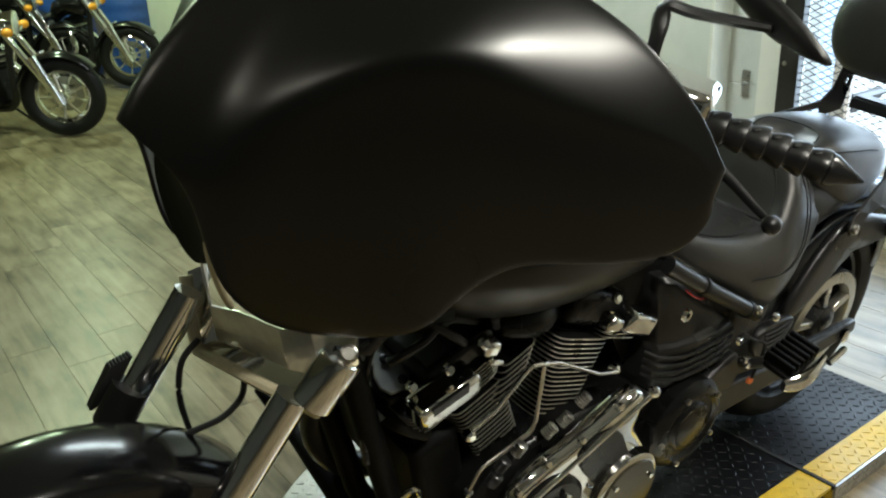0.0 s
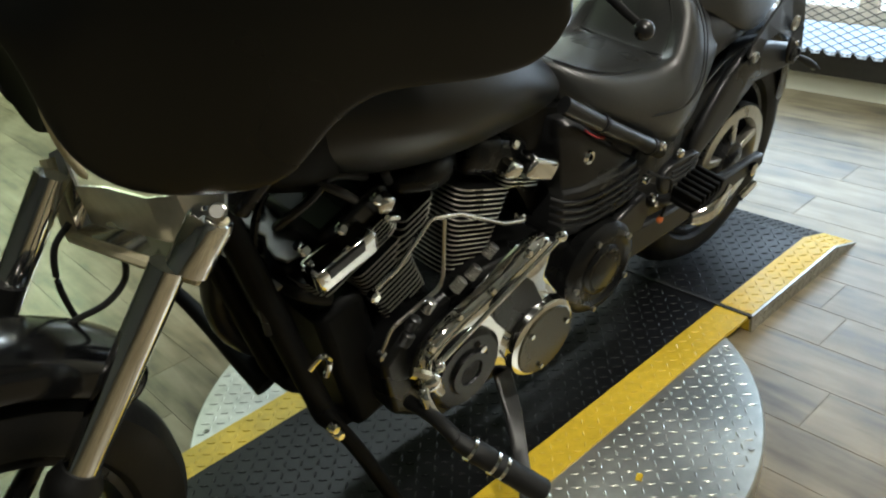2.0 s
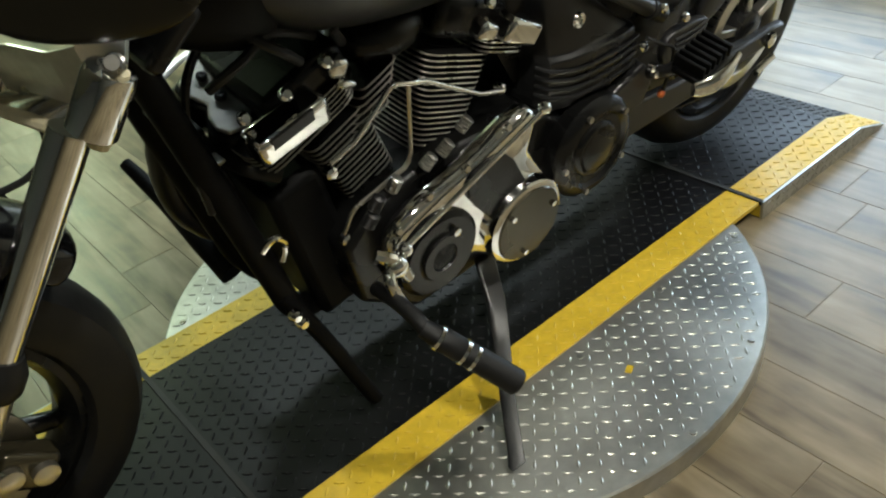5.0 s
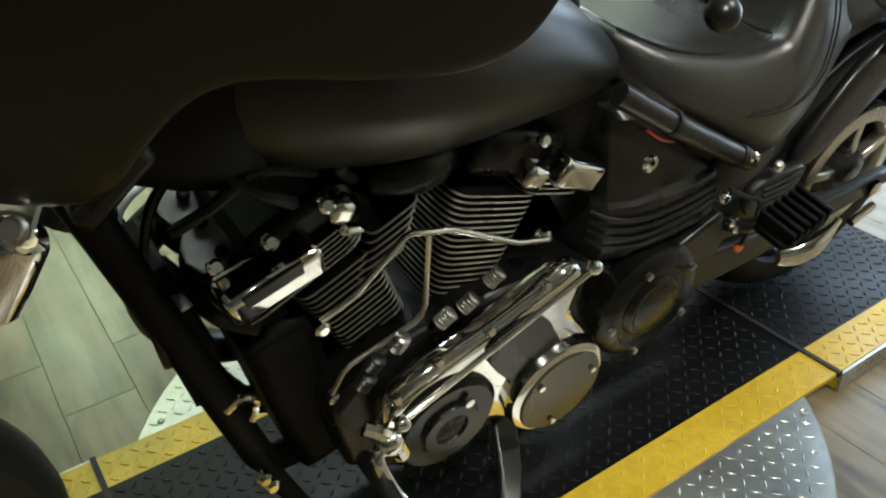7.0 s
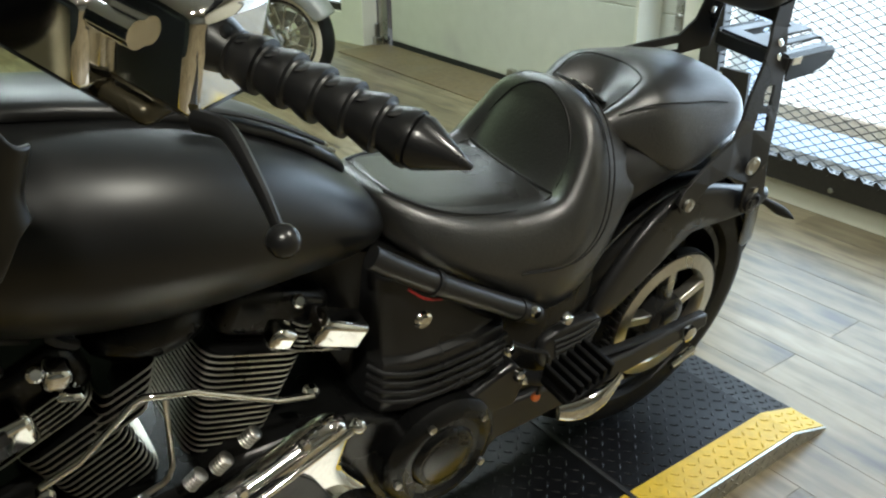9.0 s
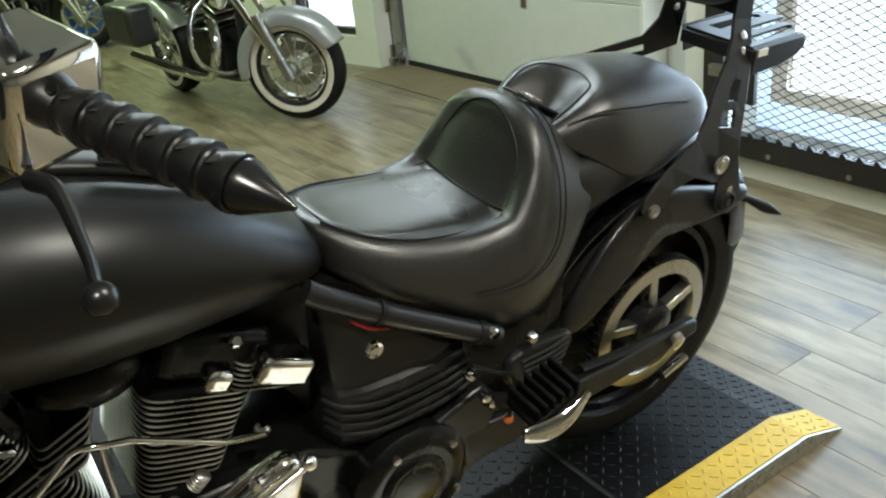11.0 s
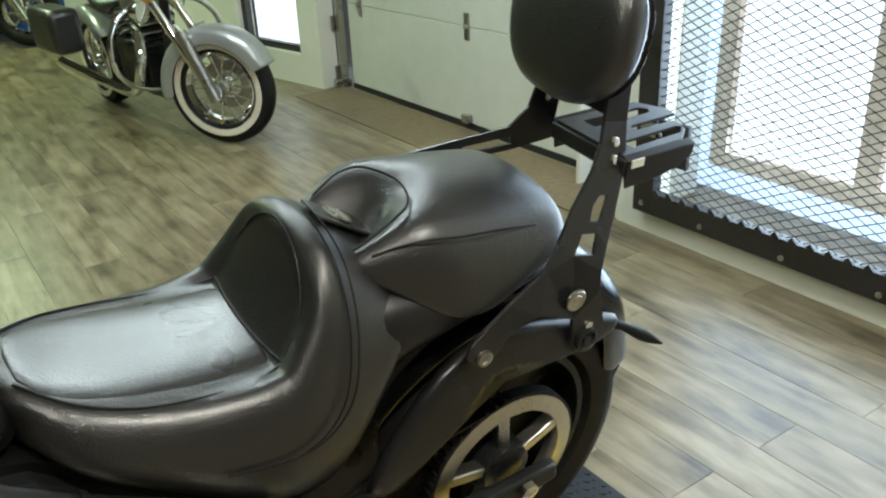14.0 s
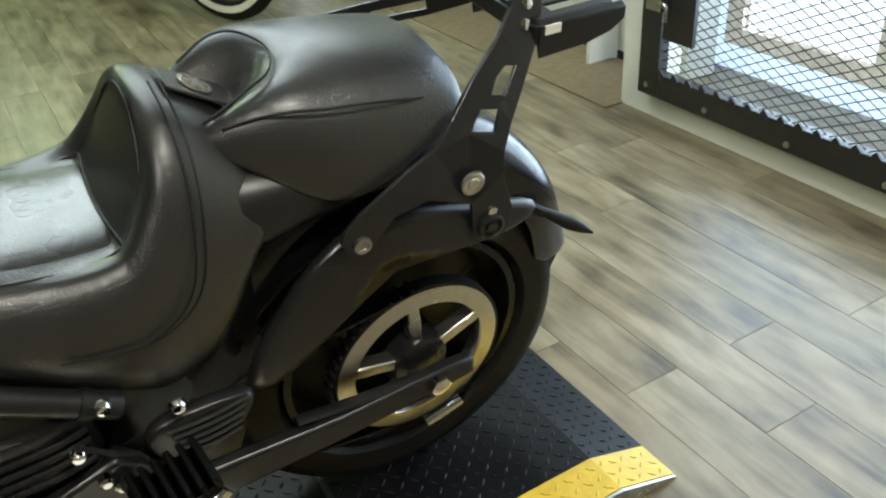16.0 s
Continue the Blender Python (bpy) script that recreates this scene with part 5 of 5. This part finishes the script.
mr = part("mirror", loft([[Vector((1.12 + b * .010 + du, v, w + a * h)) for a, b in ((-1, -1), (-1, 1), (1, 1), (1, -1))] for v, w, h, du in ((-.245, 1.428, .003, .02), (-.29, 1.415, .020, .015), (-.35, 1.392, .032, .006), (-.41, 1.372, .026, 0), (-.45, 1.356, .014, 0), (-.475, 1.345, .003, 0))]), M_SATIN, BIKE, "black blade-shaped mirror", subsurf=1)

# ---------- backrest and rack ----------
def sissy_v(w):
    return float(np.interp(w, (.76, .80, .86, .95, 1.0, 1.1), (.19, .188, .16, .085, .06, .058)))


def rounded(u, w, r, n=8):
    return circle((u, w), r, n)


outline = [(1.966, .757), (1.973, .775), (1.998, .796), (2.044, .816), (2.082, .831), (2.121, .844), (2.157, .871), (2.205, .905), (2.267, .941), (2.300, .975), (2.312, 1.008), (2.312, 1.10), (2.36, 1.10), (2.364, .998), (2.343, .941), (2.284, .884), (2.251, .85), (2.231, .816), (2.226, .785), (2.248, .715), (2.246, .685), (2.225, .664), (2.19, .675), (2.178, .70), (2.172, .75), (2.102, .782), (2.048, .774), (2.01, .735), (1.985, .730)]
holes = [[(2.267, .912), (2.283, .909), (2.270, .897), (2.250, .881), (2.230, .884), (2.247, .902)], [(2.208, .874), (2.237, .869), (2.220, .843), (2.183, .852)]]
FAR = [(1.95, .84), (2.011, .874), (2.07, .899), (2.17, .915), (2.275, .930), (2.31, .965), (2.325, 1.02), (2.335, 1.12), (2.38, 1.11), (2.37, 1.0), (2.36, .90), (2.28, .885), (2.17, .875), (2.06, .858), (1.98, .80)]
far_hole = [[(2.19, .888), (2.19, .902), (2.28, .912), (2.283, .897)]]
for sg in (-1, 1):
    far = sg > 0
    pl_ = part("sissy_bar", plate(FAR if far else outline, 0, .007, far_hole if far else holes, place=lambda u, w, s: Vector((u, (min(.19, .19 - .24 * (u - 2.02)) if far else -sissy_v(w)) + s, w))), M_SATIN, BIKE, "black steel backrest side plate with cut-outs", smooth=False, bevel=.0015)
    if far:
        for w in (1.02, .985):
            part("bolt", lathe([(0, .008), (.005, .008), (.007, 0)], (2.342, .110, w), (2.342, -1, w), 12), M_CHROME, pl_)
    else:
        part("big_bolt", lathe([(0, .019), (.004, .019), (.006, .016), (.004, .010), (.006, .008), (.006, 0)], (2.171, sg * .193, .789), (2.171, sg, .789), 24), M_ALLOY, pl_)
        part("bolt", lathe([(0, .008), (.005, .008), (.007, 0)], (2.208, sg * .193, .726), (2.208, sg, .726), 12), M_CHROME, pl_)
        part("bolt_cup", lathe([(0, .022), (.008, .022), (.010, .017), (.004, .015), (.004, .009), (.009, .008), (.009, 0)], (2.207, sg * .193, .699), (2.207, sg, .699), 20), M_SATIN, pl_)
        part("bolt_cup", lathe([(0, .013), (.006, .013), (.007, .009), (.003, .008), (.003, 0)], (1.996, sg * .193, .748), (1.996, sg, .748), 16), M_DULL, pl_)
        for u, w in ((2.327, .974), (2.318, .949)):
            part("bolt", lathe([(0, .0085), (.005, .0085), (.008, 0)], (u, sg * (sissy_v(w) + .003), w), (u, sg * .6, w + .35), 12), M_CHROME, pl_)
    ind = part("indicator", tube([(2.31, sg * .12, .66), (2.35, sg * .145, .635)], .009, 8), M_RUBBER, BIKE, "black turn signal")
    part("indicator_lens", lathe([(0, .007), (.012, .008), (.06, .0125), (.085, .009), (.11, .002)], (2.345, sg * .142, .640), (2.435, sg * .185, .585), 16), M_RUBBER, ind)
part("pad_plate", box((.008, .17, .12), Matrix.Translation((2.335, .03, 1.07)) @ pose(0, 0, 0, 0, 6, 0)), M_SATIN, BIKE, bevel=.003)
pad_rings = []
for dx, k in ((.032, .80), (.028, .96), (0.0, 1.0), (-.022, .98), (-.036, .86), (-.042, .5)):
    ring = []
    for j in range(24):
        a = 2 * math.pi * j / 24
        ca, sa = math.cos(a), math.sin(a)
        v = .134 * k * math.copysign(abs(ca) ** .72, ca) * (1 - .14 * (sa < 0) * abs(sa))
        w = .112 * k * math.copysign(abs(sa) ** .75, sa)
        ring.append(Vector((2.300 + dx + w * .12, 1.03 * v + .024, 1.140 + 1.03 * w)))
    pad_rings.append(ring)
pad = part("backrest_pad", loft(pad_rings), M_LEATHER, BIKE, "black padded vinyl backrest", subsurf=1)
part("piping", tube([p * 1.0 for p in pad_rings[1]], .004, 6, 2, closed=True), M_RUBBER, pad)
rack = empty("luggage_rack", parent=BIKE)
rack_outline = [(2.33, -.100), (2.47, -.100), (2.508, -.072), (2.52, -.036), (2.43, -.034), (2.424, -.026), (2.43, -.018), (2.545, -.016), (2.545, .012), (2.515, .060), (2.33, .064)]
rack_slots = [[(2.37, -.082), (2.49, -.078), (2.508, -.062), (2.50, -.056), (2.37, -.058)], [(2.37, .010), (2.505, .012), (2.512, .022), (2.50, .036), (2.37, .038)]]
part("rack_plate", plate(rack_outline, 0, .006, rack_slots, place=lambda u, v, s: Vector((u, v, .955 + s))), M_SATIN, rack, "black steel rack plate with slots", smooth=False, bevel=.0015)
for v0, v1 in ((-.112, -.100), (.064, .076)):
    part("rack_flange", loft([[(u, v0, w), (u, v1, .958), (u, v1 + .004 * (1 if v0 < 0 else -1), .950), (u, v0, w - h)] for u, w, h in ((2.33, .952, .050), (2.42, .952, .046), (2.465, .952, .036), (2.49, .952, .020))]), M_SATIN, rack, bevel=.002)
part("rack_crossbar", box((.020, .18, .03), pose(2.335, -.018, .938)), M_SATIN, rack, bevel=.003)
part("rack_label", box((.028, .003, .014), pose(2.352, -.1125, .946)), M_WALL, rack, "small white warning label")
# plate bracket under the tail
part("plate_bracket", plate([(2.395, .56), (2.42, .56), (2.44, .47), (2.42, .42), (2.405, .47)], -.09, .008), M_SATIN, BIKE)


# ---------- motorcycles on the showroom floor ----------
def parked_bike(m, label, paint, wall_tyre=False, bars=False, steer=0.0):
    """x runs back from the front axle's foot."""
    turn = Matrix.Translation((.12, 0, 0)) @ pose(0, 0, 0, 0, 0, steer) @ Matrix.Translation((-.12, 0, 0))
    root = empty("parked_motorcycle")
    tagged(root, label, "motorcycle", "parked motorcycles")
    R = .325
    for x, nm, wd in ((0, "front_wheel", .06), (1.6, "rear_wheel", .075)):
        wh = part(nm, lathe([(-wd * .6, .21), (-wd * .95, .235), (-wd, .27), (-wd * .8, .305), (-wd * .4, R - .004), (0, R), (wd * .4, R - .004), (wd * .8, .305), (wd, .27), (wd * .95, .235), (wd * .6, .21)], (x, 0, R), (x, 1, R), 48, ring=True), M_RUBBER, root, "black tyre")
        if wall_tyre:
            for s in (-1, 1):
                part("white_band", lathe([(s * (wd * .93), .232), (s * (wd + .002), .25), (s * (wd + .0025), .268), (s * (wd * .97), .272)], (x, 0, R), (x, 1, R), 48, ring=True), M_WHITEWALL, wh, "cream whitewall band")
        part("rim", lathe([(-wd * .62, .215), (-wd * .7, .205), (-wd * .3, .185), (wd * .3, .185), (wd * .7, .205), (wd * .62, .215)], (x, 0, R), (x, 1, R), 40, ring=True), M_CHROME, wh)
        part("hub", lathe([(-.08, 0), (-.08, .04), (-.05, .055), (.05, .055), (.08, .04), (.08, 0)], (x, 0, R), (x, 1, R), 20), M_CHROME, wh)
        for k in range(9 if not wall_tyre else 14):
            a = 2 * math.pi * k / (9 if not wall_tyre else 14)
            part("wheel_spoke", rod((x + .04 * math.cos(a), .02 * (-1) ** k, R + .04 * math.sin(a)), (x + .20 * math.cos(a), 0, R + .20 * math.sin(a)), .010 if not wall_tyre else .006, seg=6), M_ALLOY, wh)
        if not x:
            part("brake_disc", lathe([(-.075, .14), (-.078, .14), (-.078, .08), (-.075, .08)], (x, 0, R), (x, 1, R), 32, ring=True), M_DULL, wh)
        hw, fr = wd + .03, R + .035
        rings = []
        a0, a1 = ((22, 188) if wall_tyre else (35, 165)) if not x else (0, 150)
        for k in range(17):
            a = radians(180 - (a0 + (a1 - a0) * k / 16)) if not x else radians(a0 + (a1 - a0) * k / 16)
            depth = .10 if wall_tyre else .04
            rings.append([Vector((x + (fr - e) * math.cos(a), v, R + (fr - e) * math.sin(a))) for v, e in ((-hw, depth), (-hw, .03), (-hw * .7, .004), (0, 0), (hw * .7, .004), (hw, .03), (hw, depth))])
        part("front_fender" if not x else "rear_fender", loft(rings, closed=False), paint, root, subsurf=1, solid=.006)
    for v in (-.105, .105):
        fk = part("fork_tube", rod((0, v, R - .03), (.36, v, 1.02), .024), M_CHROME, root)
        part("lower_leg", rod((-.01, v, R - .05), (.13, v, .67), .034), M_DULL if wall_tyre else M_CHROME, fk)
    hl = part("headlight", lathe([(0, .04), (.05, .085), (.10, .095), (.13, .095), (.135, .08)], (.34, 0, .93), (.05, 0, .90), 28), M_CHROME, root)
    part("lens", lathe([(.13, .082), (.142, .06), (.147, 0)], (.34, 0, .93), (.05, 0, .90), 28), M_GLASS, hl)
    for s in (-1, 1):
        part("turn_signal", ball((.22, s * .20, .88), .035, (1.2, 1, 1)), M_AMBER, root, "amber turn signal")
        part("hand_grip", rod((.62, s * .30, 1.10), (.72, s * .42, 1.08), .02), M_RUBBER, root)
        part("mirror", ball((.55, s * .38, 1.26), .05, (.3, 1.3, .8)), M_CHROME, root)
        part("fork_stay", rod((.22, s * .06, .85), (.22, s * .18, .88), .01), M_CHROME, root)
    part("handlebar", tube([(.62, -.30, 1.10), (.50, -.22, 1.14), (.42, -.08, 1.06), (.42, .08, 1.06), (.50, .22, 1.14), (.62, .30, 1.10)], .013, 10), M_CHROME, root)
    half = [[(x, 0, w), (x, -h * .7, w - .02), (x, -h, w - .11), (x, -h * .7, w - .2), (x, 0, w - .21)] for x, h, w in ((.42, .05, .92), (.50, .12, .97), (.68, .155, .98), (.85, .12, .92), (.95, .05, .84))]
    part("tank", loft(mirrored(half)), paint, root, subsurf=1)
    half = [[(x, 0, w), (x, -h * .8, w - .01), (x, -h, w - .07), (x, 0, w - .10)] for x, h, w in ((.90, .06, .82), (1.0, .14, .77), (1.2, .17, .76), (1.32, .15, .84), (1.6, .12, .82), (1.68, .08, .78))]
    part("seat", loft(mirrored(half)), M_LEATHER, root, subsurf=1)
    eng = part("engine", box((.42, .26, .30), pose(.78, 0, .40)), M_ENGINE, root, bevel=.03)
    for x, a in ((.68, -22), (.90, 22)):
        for k in range(7):
            part("fin", box((.15, .22, .012), pose(x + math.sin(radians(a)) * .03 * k, 0, .54 + .028 * k, 0, a)), M_ALLOY if k % 2 else M_ENGINE, eng, bevel=.004)
    part("round_cover", lathe([(0, .10), (.03, .09), (.035, 0)], (.72, -.13, .40), (.72, -1, .40), 28), M_CHROME, eng)
    part("air_cleaner", lathe([(0, .09), (.05, .085), (.06, 0)], (.80, -.13, .66), (.80, -1, .66), 28), M_CHROME, eng)
    part("frame_tube", tube([(.38, 0, .90), (.46, 0, .55), (.52, 0, .26), (.75, 0, .20), (1.2, 0, .22), (1.55, 0, .34)], .03, 10), M_SATIN, root)
    for s in (-1, 1):
        part("exhaust_pipe", tube([(.64, s * .10, .60), (.55, s * .16, .45), (.66, s * .19, .27), (1.1, s * .2, .26), (1.85, s * .21, .30)], .035, 12), M_CHROME, root)
        if bars:
            part("crash_bar", tube([(.50, s * .04, .78), (.47, s * .22, .76), (.46, s * .34, .62), (.47, s * .33, .42), (.52, s * .18, .30), (.56, s * .04, .27)], .016, 10), M_CHROME, root)
            part("saddlebag", box((.46, .20, .28), pose(1.50, s * .30, .58)), M_LEATHER, root, bevel=.04)
            part("passing_lamp", lathe([(0, .03), (.04, .06), (.07, .062), (.075, 0)], (.34, s * .19, .80), (.05, s * .19, .78), 20), M_CHROME, root)
    part("side_stand", rod((.80, -.12, .22), (.72, -.28, .01), .012), M_SATIN, root)
    for ob in root.children_recursive:
        if ob.parent.name.startswith("front_wheel") or ob.name.split(".")[0] in ("front_wheel", "front_fender", "fork_tube", "lower_leg", "headlight", "lens", "turn_signal", "handlebar", "hand_grip", "mirror", "fork_stay", "passing_lamp"):
            ob.data.transform(turn)
    root.matrix_world = m
    return root


parked_bike(pose(2.92, 3.80, 0, -3, 0, 97), "silver touring motorcycle with whitewall tyres and chrome bars", M_SILVERPAINT, True, True, 34.0)
black = parked_bike(pose(1.53, 6.26, 0, -4, 0, 118), "black cruiser motorcycle with cast wheels, parked on the floor", M_PAINT, steer=34.0)
tagged(copy_thing(black, pose(2.67, 8.20, 0, -4, 0, 118)), "black cruiser motorcycle parked beside blue drums")
tagged(copy_thing(black, pose(2.18, 8.75, 0, -4, 0, 118)), "black cruiser motorcycle parked at the back")
tagged(copy_thing(black, pose(0.35, 7.6, 0, -4, 0, 112)), "black cruiser motorcycle parked at the back")


def drum(x, y):
    o = empty("drum", pose(x, y, 0))
    tagged(o, "blue plastic storage drum standing on the floor", "drum", "blue drums")
    prof = [(0, .27), (.02, .285)]
    for k in range(6):
        prof += [(.05 + k * .14, .285), (.08 + k * .14, .295), (.12 + k * .14, .285)]
    part("body", lathe(prof + [(.88, .28), (.90, .26), (.90, 0)], (0, 0, 0), (0, 0, 1), 32), M_BLUE, o)
    part("lid", lathe([(.895, .24), (.92, .24), (.925, .22), (.92, 0)], (0, 0, 0), (0, 0, 1), 32), M_BLUE, o)
    return o


d0 = drum(3.02, 9.25)
copy_thing(d0, pose(2.45, 9.6, 0))

# ---------- floor planks ----------
PWD = 0.165


def plank_mesh(length):
    me = bpy.data.meshes.new("plank")
    a, b, e = PWD / 2 - .0003, length / 2 - .0003, .0008
    v = [(-a, -b, -.0015), (a, -b, -.0015), (a, b, -.0015), (-a, b, -.0015), (-a + e, -b + e, 0), (a - e, -b + e, 0), (a - e, b - e, 0), (-a + e, b - e, 0)]
    me.from_pydata(v, [], [(4, 5, 6, 7), (0, 1, 5, 4), (1, 2, 6, 5), (2, 3, 7, 6), (3, 0, 4, 7)])
    me.materials.append(M_WOOD)
    return me


rng = random.Random(4)
LEN = 1.22
pm = plank_mesh(LEN)
far_v, far_f = [], []
count = 0
x = -6.4
while x < 4.4:
    y = -4.4 - rng.random() * LEN
    while y < 13.4:
        cx, cy = x + PWD / 2, y + LEN / 2
        if -0.6 < cx < 4.1 and -1.6 < cy < 5.4 and count < 300:
            o = new("plank", pm)
            o.location = (cx, cy, 0)
            o.parent = room_floor
            count += 1
        else:
            k = len(far_v)
            far_v += [(p.co.x + cx, p.co.y + cy, p.co.z) for p in pm.vertices]
            far_f += [tuple(i + k for i in p.vertices) for p in pm.polygons]
        y += LEN
    x += PWD
lug_part("planks", (far_v, far_f), M_WOOD, room_floor)
